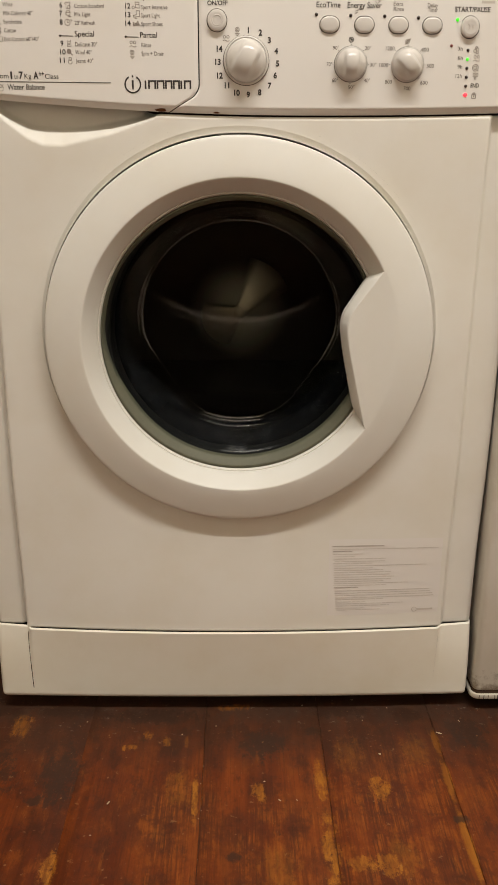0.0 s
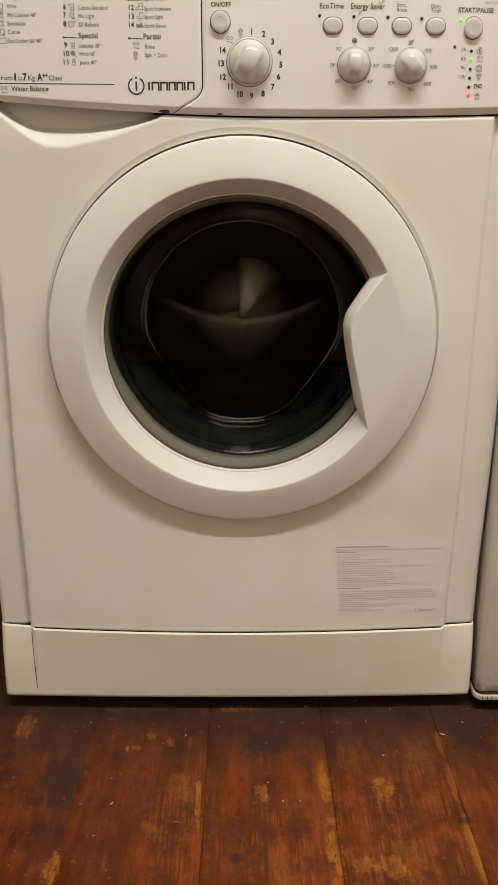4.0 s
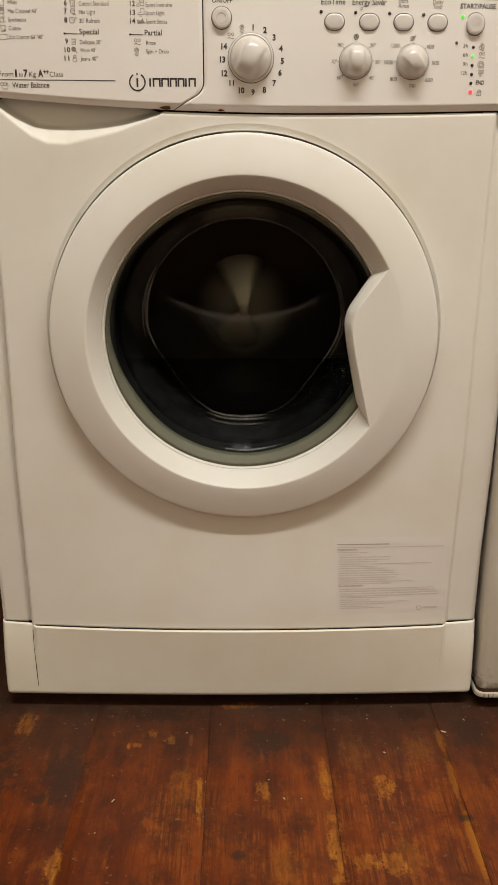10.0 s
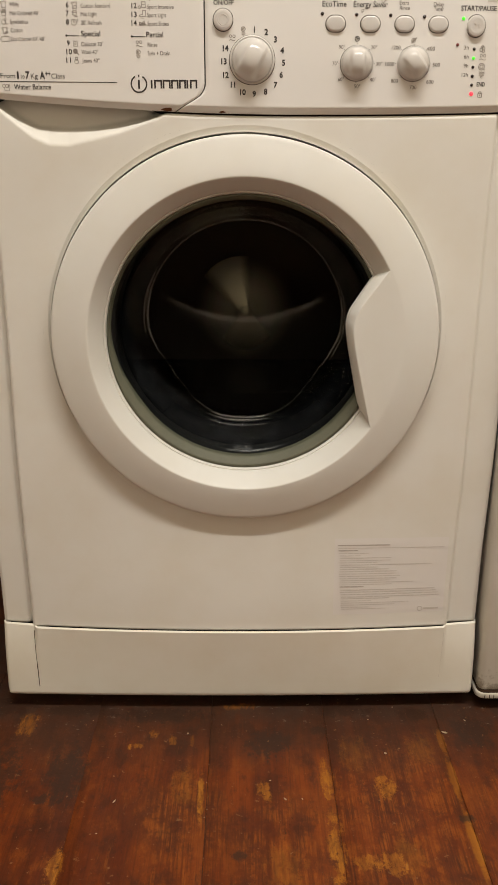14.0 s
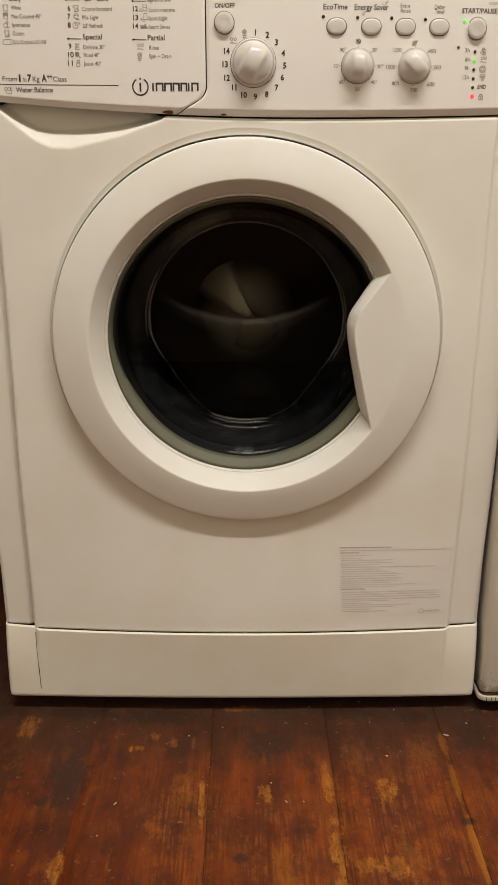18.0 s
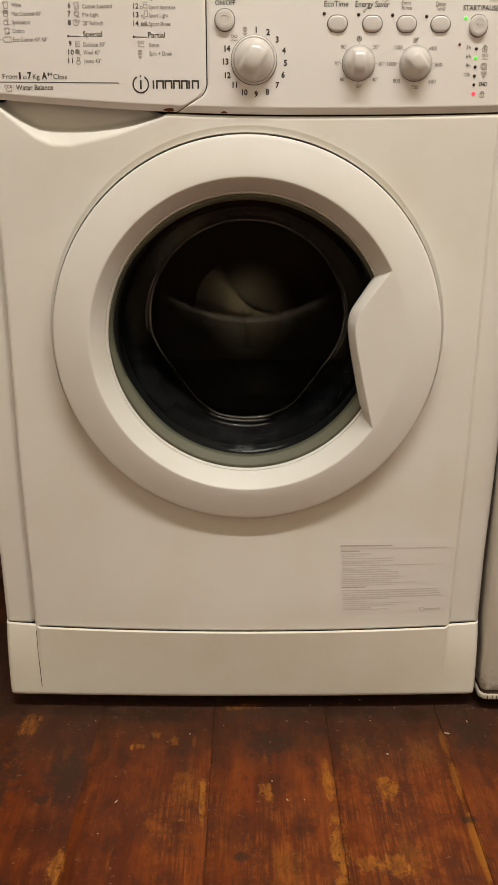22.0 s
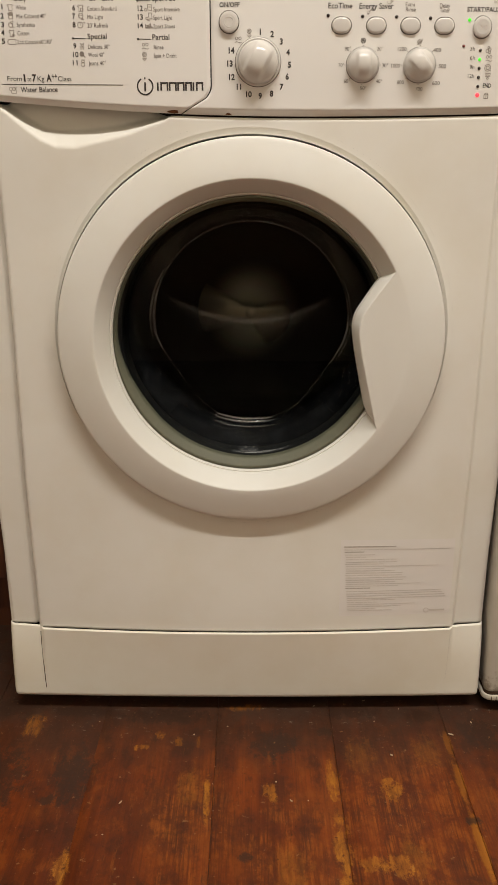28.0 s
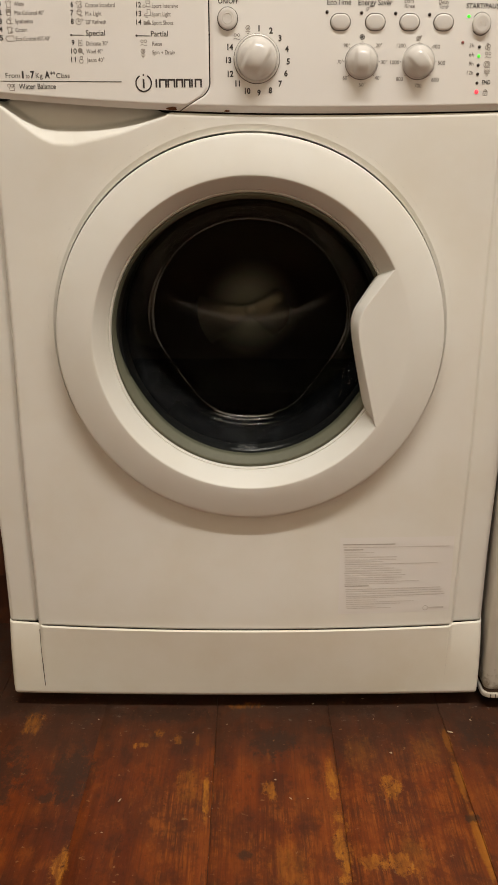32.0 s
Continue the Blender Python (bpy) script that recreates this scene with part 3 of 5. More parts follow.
def kick_place(u, v):
    x = XC + (2 * u - 1) * W
    d = max(0.0, abs(x - XC) - (W - 0.009))
    low = 0.0206 + 0.009 - math.sqrt(max(0.0, 0.009 ** 2 - d * d))
    v = v / 0.85 * 0.986 if v < 0.85 else 0.986 + 0.014 * (v - 0.85) / 0.15
    z = low + (ZK - 0.0012 - low) * v
    return (x, kick_y(x, z), z)


kick = part("kick_plate", sheet(280, 60, kick_place), KICK, washer, "white plastic plinth cover")
# unseen sheet, edge-on, added to narrow the dark band below the plinth
part("shade_sheet", sheet(80, 3, lambda u, v: (XC + (2 * u - 1) * (W - 0.010), kick_y(XC + (2 * u - 1) * (W - 0.010), 0.0206) + 0.0180 * v, 0.0206 - 0.0122 * v)), KICK, kick)
for sx, gap_x, low_z, wide in ((-1, -0.2590, 0.034, 0.0008), (1, 0.2528, 0.047, 0.00012)):
    part("gap_slit", sheet(1, 30, lambda u, v: (gap_x - sx * 0.0018 * (1 - v) + (u - 0.5) * 2 * wide * (0.5 + 0.5 * v), kick_y(gap_x, low_z + (0.113 - low_z) * v) - 0.0003, low_z + (0.113 - low_z) * v)), SOIL if sx < 0 else PALE_INK, kick, "thin dark joint in the plinth")
for gx, gz, gw in ((-0.2000, 0.1203, 0.0030), (-0.0060, 0.1190, 0.0030), (0.0050, 0.1189, 0.0012)):
    part("dirt_speck", box(gx - gw * 0.6, gx + gw * 0.6, face_y(gx, gz) - 0.0002, face_y(gx, gz) + 0.004, gz - 0.0002, gz + 0.0002), SOIL, kick, "brown dirt caught in the joint")


def panel_y(x, z):
    return -0.0150 + 0.010 * (x / W) ** 2 + 0.06 * max(0.0, z - 0.80) ** 1.5


def panel_edge(x, z):
    """The rounded lower edge of the fascia."""
    d = z - bottom_of_panel(x)
    t = max(0.0, 1 - d / 0.0068)
    return 0.0072 * (t * t if t < 0.15 else t - 0.1275)


def seam(z):
    """The joint between the drawer front and the fascia."""
    if z > 0.742:
        return -0.0352
    return -0.0352 - 0.006 * ((0.742 - z) / 0.012) ** 2 if z > 0.730 else -0.0412 - (0.730 - z) * 1.75


def soft_edge(d):
    t = max(0.0, 1 - d / 0.0016)
    return 0.0016 * t * t


def drawer_place(u, v):
    zz = 0.714 + (0.85 - 0.714) * v ** 1.5
    s = seam(zz) - 0.0006
    x = XC - W + (s + W - XC) * u
    z = max(zz, 0)
    b = bottom_of_panel(x)
    z = b + (0.85 - b) * v ** 1.5
    s = seam(z) - 0.0006
    x = XC - W + (s + W - XC) * u
    return (x, panel_y(x, z) + panel_edge(x, z) + soft_edge(s - x) + corner(x), z)


def fascia_place(u, v):
    x = 0.0
    z = 0.85
    for _ in range(4):
        b = bottom_of_panel(x)
        z = b + (0.85 - b) * v ** 1.5
        s = seam(z) + 0.0006
        x = s + (XC + W - s) * u
    return (x, panel_y(x, z) + panel_edge(x, z) + soft_edge(x - s) + corner(x), z)


drawer = part("detergent_drawer", sheet(120, 70, drawer_place), PANEL, washer, "white drawer front printed with the programme list")
fascia = part("control_panel", sheet(160, 70, fascia_place), PANEL, washer, "white control fascia with dials and buttons")
part("panel_back", box(-W + 0.006, W - 0.006, 0.024, 0.05, 0.690, 0.845), DARK, fascia)
part("seam_backing", box(-0.075, -0.030, -0.0095, 0.0055, 0.7225, 0.846), DARK, drawer)

for sx in (-1, 1):
    part("side_panel", box(XC + sx * W - (0.004 if sx > 0 else 0), XC + sx * W + (0.004 if sx < 0 else 0), 0.014, 0.53, 0.024, 0.83, 0.001, 1), ENAMEL, washer)
    part("front_post", box(sx * 0.2725 - 0.02, sx * 0.2725 + 0.02, 0.016, 0.03, 0.03, 0.72), DARK, washer)
part("back_panel", box(-W + 0.005, W - 0.005, 0.526, 0.534, 0.03, 0.83), ENAMEL, washer)
part("top_board", box(XC - W, XC + W, -0.002, 0.535, 0.8325, 0.85, 0.003), ENAMEL, washer)
# strip added behind the fascia gap to keep it from going black
part("gap_filler", box(-0.060, 0.240, 0.004, 0.010, 0.695, 0.7115), ENAMEL, washer)
part("bottom_pan", box(-W + 0.006, W - 0.006, 0.03, 0.52, 0.028, 0.034), DARK, washer)
for fx in (-0.255, 0.255):
    for fy in (0.05, 0.48):
        part("foot", lathe([(0.0, 0.0), (0.02, 0.0), (0.022, 0.004), (0.02, 0.01), (0.008, 0.012), (0.008, 0.03)], 0, 0, 20), RUBBER, washer).matrix_basis = pose(fx, fy, 0, -90) @ Matrix.Scale(-1, 4, (0, 1, 0))

# ---- door ----
CREST, CREST_Y, OUTER = 0.1718, -0.0262, 0.2112


def ring_y(r):
    """The outer slope of the door ring."""
    return CREST_Y + 0.0088 * max(0.0, (r - CREST) / (OUTER - CREST)) ** 1.3


slope = [(OUTER - (OUTER - CREST) * k / 24, ring_y(OUTER - (OUTER - CREST) * k / 24), 0.0) for k in range(2, 25)]
rim = [(0.200, 0.006), (0.2085, 0.004), (0.2105, 0.000), (OUTER, -0.006), (OUTER, -0.0150), (OUTER - 0.0004, -0.0168), (OUTER - 0.0014, -0.0176)]
bevel = [(0.1708, -0.0263), (0.1698, -0.0257), (0.1689, -0.0245), (0.1575, -0.0085), (0.1560, -0.0055), (0.1552, 0.002), (0.1550, 0.014)]
door = part("door", lathe(rim + slope + bevel, DX, DZ, 200), PLASTIC, washer, "round white plastic porthole door")
part("rim_ring", lathe([(r, y) for r, y in rounded([(0.1562, -0.0035), (0.1546, -0.0042), (0.1534, -0.0012), (0.1528, 0.006)], 0.0006)], DX, DZ, 128), PLASTIC, door)
seal = part("rim_seal", lathe(rounded([(0.1532, -0.0004), (0.1500, -0.0024), (0.1420, 0.0040), (0.1400, 0.012), (0.1460, 0.016)], 0.002), DX, DZ, 128), SEAL, door, "grey-green edge of the thick door glass")
for v in seal.data.vertices:
    x, z = v.co.x - DX, v.co.z - DZ
    r = math.hypot(x, z)
    if r < 0.1525:
        f = 1 + (0.1525 / r - 1) * (0.80 * smoothstep(-0.6, 0.1, z / r) - 0.30 * smoothstep(0.45, 0.95, z / r))
        v.co.x, v.co.z = DX + x * f, DZ + z * f
bowl = part("glass_bowl", lathe(rounded([(0.1425, 0.004), (0.1395, 0.010), (0.1270, 0.075), (0.1195, 0.119), (0.1150, 0.1245), (0.060, 0.1300), (0.0005, 0.1320)], 0.003)
            + rounded([(0.0005, 0.1365), (0.060, 0.1345), (0.1100, 0.1290), (0.1235, 0.118), (0.1312, 0.075), (0.1435, 0.010), (0.1455, 0.004)], 0.007), DX, DZ, 128), GLASS, door, "deep clear glass porthole bowl with water marks")
bowl.visible_shadow = False


def egg_shaped(me):
    """The bowl's inner end is no circle: it narrows at its lower flanks and droops at the foot."""
    for v in me.vertices:
        x, z = v.co.x - DX, v.co.z - DZ
        a = math.degrees(math.atan2(abs(x), -z))
        f = float(np.interp(a, (0, 12, 22, 30, 42, 56, 68, 82, 95, 180), (1.066, 1.070, 1.062, 1.030, 0.970, 0.945, 0.965, 1.005, 1.012, 1.0)))
        f = 1 + (f - 1) * smoothstep(0.035, 0.112, v.co.y)
        v.co.x, v.co.z = DX + x * f, DZ + z * f


egg_shaped(bowl.data)


GRIP_FOOT = ((0.1395, 0.3965), (0.1319, 0.4072), (0.1240, 0.4450), (0.1177, 0.4761), (0.1142, 0.5010), (0.1173, 0.5152), (0.1300, 0.5350), (0.1406, 0.5514), (0.1500, 0.5565))
GRIP_CREST = ((0.1440, 0.3885), (0.1395, 0.4075), (0.1300, 0.4480), (0.1242, 0.4727), (0.1201, 0.4992), (0.1253, 0.5174), (0.1398, 0.5371), (0.1500, 0.5510), (0.1571, 0.5607))


def along(line, v):
    """A point on a softened polyline, v from 0 to 1."""
    ks = [i / (len(line) - 1) for i in range(len(line))]
    soft = 0.035 * min(1.0, v / 0.06, (1 - v) / 0.06)
    tries = [v + soft * d for d in (-1.0, -0.5, 0.0, 0.5, 1.0)]
    return Vector([sum(float(np.interp(t, ks, [p[i] for p in line])) for t in tries) / 5 for i in (0, 1)])


def handle_place(u, v):
    """The grip plate: a bevel from its free foot up to a crest, then a face that carries on over the ring."""
    foot, crest = along(GRIP_FOOT, v), along(GRIP_CREST, v)
    if u < 0.35:
        t = u / 0.35
        if t < 0.15:
            return (foot.x, -0.004 - 0.0085 * t / 0.15, foot.y)
        t = (t - 0.15) / 0.85
        p = foot + (crest - foot) * (1 - (1 - t) ** 1.1)
        return (p.x, -0.0125 - 0.0137 * (1 - (1 - t) ** 1.5), p.y)
    t = (u - 0.35) / 0.65
    calm = math.sin(math.pi * min(1.0, max(0.0, v))) ** 0.5
    way = crest - Vector((DX, DZ))
    far = Vector((DX, DZ)) + way.normalized() * max(way.length + 0.0004, CREST + 0.0006 + 0.0234 * calm ** 2.4)
    p = crest + (far - crest) * t
    return (p.x, ring_y((p - Vector((DX, DZ))).length) - 0.00018, p.y)


grip = part("door_handle", sheet(80, 120, handle_place), PLASTIC, door, "moulded white grip plate")
part("grip_web", prism([(x + 0.0015, z) for x, z in GRIP_FOOT] + [(0.160, 0.530), (0.165, 0.480), (0.160, 0.430)], -0.0125, -0.006), PLASTIC, grip)

# ---- inside ----
part("door_gasket", lathe(rounded([(0.182, 0.012), (0.150, 0.016), (0.1465, 0.024), (0.152, 0.034), (0.147, 0.046), (0.146, 0.064), (0.175, 0.060), (0.19, 0.02)], 0.006), DX, DZ, 96), RUBBER, washer, "folded dark grey rubber gasket")
part("tub", lathe([(0.18, 0.055), (0.262, 0.056), (0.262, 0.385), (0.0005, 0.39)], DX, 0.455, 96), DARK, washer)
AXIS = (DX, 0.34, 0.455)
drum = part("drum", lathe(rounded([(0.165, -0.280), (0.185, -0.283), (0.232, -0.265), (0.236, -0.250), (0.236, 0.0), (0.225, 0.012), (0.105, 0.014)], 0.01), 0, 0, 96), SHADED_STEEL, washer, "turning steel drum")
drum.location = AXIS


def hub_y(r):
    """The middle of the drum's back is almost flat."""
    return 0.0100 + 0.0040 * smoothstep(0.0, 0.086, r)


def spider_y(r):
    """The arms rise gently towards the axle."""
    return -0.0070 + 0.10 * r + 1.85 * r * r


def hub_place(u, v):
    a, r = 2 * math.pi * u, 0.0001 + 0.0859 * v
    return (r * math.sin(a), hub_y(r), r * math.cos(a))


def hub_arm(reach, first, last, blunt):
    """A raised, fan-shaped arm between two angles, clockwise from the top."""
    middle = radians((first + last) / 2)

    def at(u, v):
        side = 2 * u - 1
        r = 0.002 + (reach * (1 - blunt * side * side) - 0.002) * v
        a = radians(first + (last - first) * u)
        root = 0.0075 * side * (1 - v)
        x, z = r * math.sin(a) + root * math.cos(middle), r * math.cos(a) - root * math.sin(middle)
        edge = max(max(0.0, abs(side) - 0.80) / 0.20, max(0.0, v - 0.80) / 0.20)
        return (x, spider_y(math.hypot(x, z)) + 0.0012 * edge ** 2, z)

    part("hub_arm", sheet(40, 32, at), STEEL, drum, "polished raised hub arm, shaped to the turning gleam")


part("drum_back", sheet(96, 16, lambda u, v: ((0.0845 + 0.1515 * v) * math.sin(2 * math.pi * u), 0.0140 - 0.010 * v * v, (0.0845 + 0.1515 * v) * math.cos(2 * math.pi * u)), closed_u=True), SHADED_STEEL, drum, "steel drum back, coloured near-black for the shade inside")
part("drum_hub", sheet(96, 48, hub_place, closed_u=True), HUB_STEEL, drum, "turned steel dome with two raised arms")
# both fans take their outlines from the gleam that turns with the drum
hub_arm(0.083, -32, 13, 0.05)
hub_arm(0.060, 150, 230, 0.12)
part("hub_boss", lathe([(0.0004, -0.0080), (0.004, -0.0078), (0.0075, -0.0068), (0.0100, -0.0052)], 0, 0, 32), STEEL, drum, "round steel boss")
# paddles share the shade-dark colour so that they stay hidden
for k in range(3):
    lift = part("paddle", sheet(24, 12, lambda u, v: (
        (v - 0.5) * 0.075 * (1 - 0.35 * u), -0.25 + 0.24 * u, -0.236 + 0.055 * math.sin(math.pi * v) ** 0.8 * (0.75 + 0.25 * math.cos(2 * math.pi * (u - 0.5))))), SHADED_STEEL, drum)
    lift.rotation_euler = (0, radians(120 * k + 35), 0)


LEVEL = 0.3795


def bowl_radius(y):
    return float(np.interp(y, (0.010, 0.075, 0.118, 0.1465), (0.1450, 0.1345, 0.1300, 0.1300)))


def water_place(u, v):
    x, y = -0.222 + 0.444 * u, 0.064 + 0.280 * v
    return (x + DX, y, LEVEL + 0.0010 * noise.noise(Vector((x * 20, y * 20, 0.3))))


def clear_of_bowl(q):
    x, y = sum(c[0] for c in q) / 4 - DX, sum(c[1] for c in q) / 4
    return y > 0.1465 or math.hypot(x, LEVEL - DZ) > bowl_radius(y) + 0.008


def water_by_bowl(u, v):
    """The water's face against the glass, up to its level."""
    y = 0.062 + 0.084 * min(1.0, v * 1.5)
    r = bowl_radius(y) + 0.010
    if v > 2 / 3:
        r, y = r * (1 - (v - 2 / 3) * 3), 0.1385
    half = math.acos(max(-1.0, min(1.0, (DZ - LEVEL) / r))) if r > DZ - LEVEL else 0.0
    a = math.pi + half * (2 * u - 1)
    if half == 0.0:
        return (DX, y, LEVEL)
    return (DX + r * math.sin(a), y, DZ + r * math.cos(a))


def water_end(u, v):
    a = math.pi + math.acos((DZ - LEVEL) / 0.1400) * (2 * u - 1)
    x, z = 0.1400 * math.sin(a), 0.1400 * math.cos(a)
    return (DX + x, 0.1465, DZ + z + (LEVEL - DZ - z) * v)


water = part("wash_water", sheet(300, 190, water_place, clear_of_bowl), WATER, washer, "still dark rinse water")
part("water_side", sheet(120, 60, lambda u, v: water_by_bowl(u, v * 0.66)), WATER, water)
part("water_end", sheet(60, 12, water_end), WATER, water)


# the bowl's moulded edge, beads added for its highlights, and a painted reflection
def bead_arc(radius, y, thick, middle, half):
    """A rounded bead on the bowl's wall that tapers off to both ends."""
    def at(u, v):
        a, b = radians(middle + half * (2 * u - 1)), 2 * math.pi * v
        t = thick * (1 - (2 * u - 1) ** 4)
        r = radius + t * math.cos(b)
        return (DX + r * math.sin(a), y + t * math.sin(b), DZ + r * math.cos(a))

    me = sheet(60, 10, at)
    egg_shaped(me)
    return me


edge = part("moulded_edge", lathe([(0.1192 + 0.0012 * math.cos(radians(45 * k)), 0.1190 + 0.0012 * math.sin(radians(45 * k))) for k in range(9)], DX, DZ, 160), EDGE, bowl)
egg_shaped(edge.data)
for rr, yy, thick in ((0.1200, 0.1160, 0.0019), (0.1214, 0.1080, 0.0017), (0.1243, 0.0930, 0.0012)):
    part("highlight_bead", bead_arc(rr, yy, thick, 184, 18), BEAD, bowl)


def flank(radius, y, thick, middle, half):
    """A short bead added on the bowl's flank to draw a highlight there."""
    def at(u, v):
        a, b = radians(middle + half * (2 * u - 1)), 2 * math.pi * v
        t = thick * (1 - (2 * u - 1) ** 2)
        r = radius + t * math.cos(b)
        return (DX + r * math.sin(a), y + t * math.sin(b), DZ + r * math.cos(a))

    me = sheet(60, 10, at)
    egg_shaped(me)
    return me


for rr, yy, thick, middle, half in ((0.1196, 0.1165, 0.0019, 272, 26), (0.1222, 0.1020, 0.0017, 281, 22), (0.1196, 0.1165, 0.0019, 100, 22), (0.1215, 0.1060, 0.0015, 90, 26)):
    part("highlight_bead", flank(rr, yy, thick, middle, half), FLANK, bowl)


def reflection_arc(u, v):
    x = -0.112 + 0.224 * u
    return (DX + x, 0.1295 - 0.3 * x * x, 0.4755 + 2.9 * x * x + 0.022 * (v - 0.5))


# clear sheet that carries the bowl's curved reflection as pale colour
part("reflection_line", sheet(40, 3, reflection_arc), PAINTED_ARC, bowl, "faint curved reflection painted on a clear sheet")


# ---- dials, buttons, lights ----
def heightfield(name, cx, cz, radius, height, parent, mat=KNOB, label=""):
    """A round thing on the fascia; height(x, z, r) gives how proud it stands, all in metres from its middle."""
    base = panel_y(cx, cz)

    def at(u, v):
        a = 2 * math.pi * u
        r = radius * (math.sin(v * math.pi / 2) ** 0.85 if v < 1 else 1.0)
        x, z = r * math.sin(a), r * math.cos(a)
        return (cx + x, base - height(x, z, min(1.0, r / radius)), cz + z)

    return part(name, sheet(64, 40, at, closed_u=True), mat, parent, label)


def dial(cx, cz, radius, tall, lean, flange):
    """A round knob with a raised grip bar that leans clockwise by so many degrees."""
    c, s = math.cos(radians(lean)), math.sin(radians(lean))

    def height(x, z, r):
        across, along = (x * c - z * s) / radius, (x * s + z * c) / radius
        body = tall * (1 - r ** 2.3) ** 0.5 if r < 1 else 0.0
        scoop = smoothstep(0.34, 0.56, abs(across)) * (1 - smoothstep(0.80, 0.97, r)) * (0.95 - 0.25 * along)
        return body * (1 - 0.21 * scoop) + 0.0004

    knob = heightfield("dial", cx, cz, radius, height, fascia, KNOB, "round white selector dial with a grip bar")
    skirt = [(radius * 0.97, 0.0), (radius * 1.0, -0.0035), (flange - 0.0008, -0.0032), (flange, -0.0022), (flange, 0.001)]
    ring = lathe([(r, panel_y(cx, cz) + y) for r, y in skirt], cx, cz, 64)
    part("skirt", ring, KNOB, knob)
    part("shadow_gap", lathe([(flange - 0.0002, panel_y(cx, cz) - 0.0006), (flange + 0.0005, panel_y(cx, cz) - 0.0004), (flange + 0.0006, panel_y(cx, cz) + 0.001)], cx, cz, 64), INK_SHADE, knob)
    return knob


dial(0.0113, 0.7630, 0.0202, 0.0195, 28, 0.0222)
dial(0.1143, 0.7605, 0.0152, 0.0160, 2, 0.0160)
dial(0.1705, 0.7605, 0.0152, 0.0160, -40, 0.0160)


def pill(cx, cz, half_w, half_h, proud=0.0026):
    """A flat-oval push button with a dark ring for the shade in its gap."""
    def outline(grow, n=10):
        w, h = half_w + grow, half_h + grow
        pts = []
        for sx, start in ((1, 90), (-1, 270)):
            for k in range(n + 1):
                a = radians(start - 180 * k / n)
                pts.append((cx + sx * (w - h) + h * math.cos(a), cz + h * math.sin(a)))
        return pts

    y = panel_y(cx, cz)
    me = bpy.data.meshes.new("button")
    bm = prism(outline(0), lambda a, b: y - proud, lambda a, b: y + 0.001, 0.0022, 4)
    bm.to_mesh(me)
    bm.free()
    button = part("button", sharp(me, 40), KNOB, fascia, "flat oval white push button")
    part("gap_shade_ring", prism(outline(0.0007), lambda a, b: panel_y(a, b) - 0.0003, lambda a, b: panel_y(a, b) + 0.001), INK_SHADE, button)


for bx in (0.0923, 0.1262, 0.1597, 0.1930):
    pill(bx, 0.7955 + 0.00002, 0.0094, 0.0072)


def round_button(cx, cz, rx, rz):
    y = panel_y(cx, cz)
    prof = rounded([(0.0005, y - 0.0038), (0.55, y - 0.0040), (0.68, y - 0.0041), (0.92, y - 0.0036), (1.0, y - 0.0015), (1.0, y + 0.001)], 0.001)
    me = lathe(prof, 0, 0, 64)
    for v in me.vertices:
        v.co.x, v.co.z = cx + v.co.x * rx, cz + v.co.z * rz
    b = part("round_button", me, KNOB, fascia, "round white push button")
    gap = lathe([(1.0, y - 0.0004), (1.07, y - 0.0004), (1.07, y + 0.001)], 0, 0, 48)
    for v in gap.vertices:
        v.co.x, v.co.z = cx + v.co.x * rx, cz + v.co.z * rz
    part("gap_shade_ring", gap, INK_SHADE, b)
    return b


on_off = round_button(-0.0170, 0.7985, 0.0094, 0.0098)
start = round_button(0.2302, 0.7945, 0.0090, 0.0098)
ring_y0 = panel_y(-0.0170, 0.7985) - 0.0040
part("pressed_ring", lathe([(0.0046 + 0.0004 * math.cos(radians(45 * k)), ring_y0 + 0.0003 * math.sin(radians(45 * k))) for k in range(9)], -0.0170, 0.7982, 48), KNOB, on_off)
mark_y = panel_y(0.2302, 0.7945) - 0.0043
for k, points in enumerate((((0.2276, 0.7968), (0.2284, 0.7968), (0.2302, 0.7945), (0.2284, 0.7922), (0.2276, 0.7922), (0.2294, 0.7945)),
                            ((0.2318, 0.7925), (0.2325, 0.7925), (0.2325, 0.7965), (0.2318, 0.7965)), ((0.2333, 0.7925), (0.2340, 0.7925), (0.2340, 0.7965), (0.2333, 0.7965)))):
    part("button_mark", prism(points, mark_y, mark_y + 0.001), PALE_INK, start)


def lens(cx, cz, r, mat, label):
    y = panel_y(cx, cz)
    return part("indicator_light", lathe([(0.0002, y - 0.0012), (r * 0.6, y - 0.0010), (r, y - 0.0003), (r, y + 0.001)], cx, cz, 20), mat, fascia, label)


for lx, lz in ((0.0791, 0.8042), (0.1125, 0.8035), (0.1457, 0.8032), (0.1789, 0.8022)):
    lens(lx, lz, 0.0016, LED_OFF, "dark unlit indicator")
lens(0.2175, 0.8010, 0.0016, LED_GREEN, "lit green indicator")
for k, mat in enumerate((LED_OFF, LED_GREEN, LED_OFF, LED_OFF, LED_OFF)):
    lens(0.2303 + 0.0001 * k, 0.7740 - 0.00815 * k, 0.0015, mat, "lit green indicator" if k == 1 else "dark unlit indicator")
lens(0.2309, 0.7333, 0.0020, LED_RED, "lit red door-lock indicator")
lens(0.2134, 0.7778, 0.0014, RED_DOT, "small dull red mark")

# ---- print ----
RAISE = 0.00025


def on_panel(me, lift=RAISE):
    """Lays flat print, drawn in x and z, on the curved fascia."""
    for v in me.vertices:
        v.co.y = panel_y(v.co.x, v.co.z) - lift
    return me


def holder(x):
    return drawer if x < -0.035 else fascia


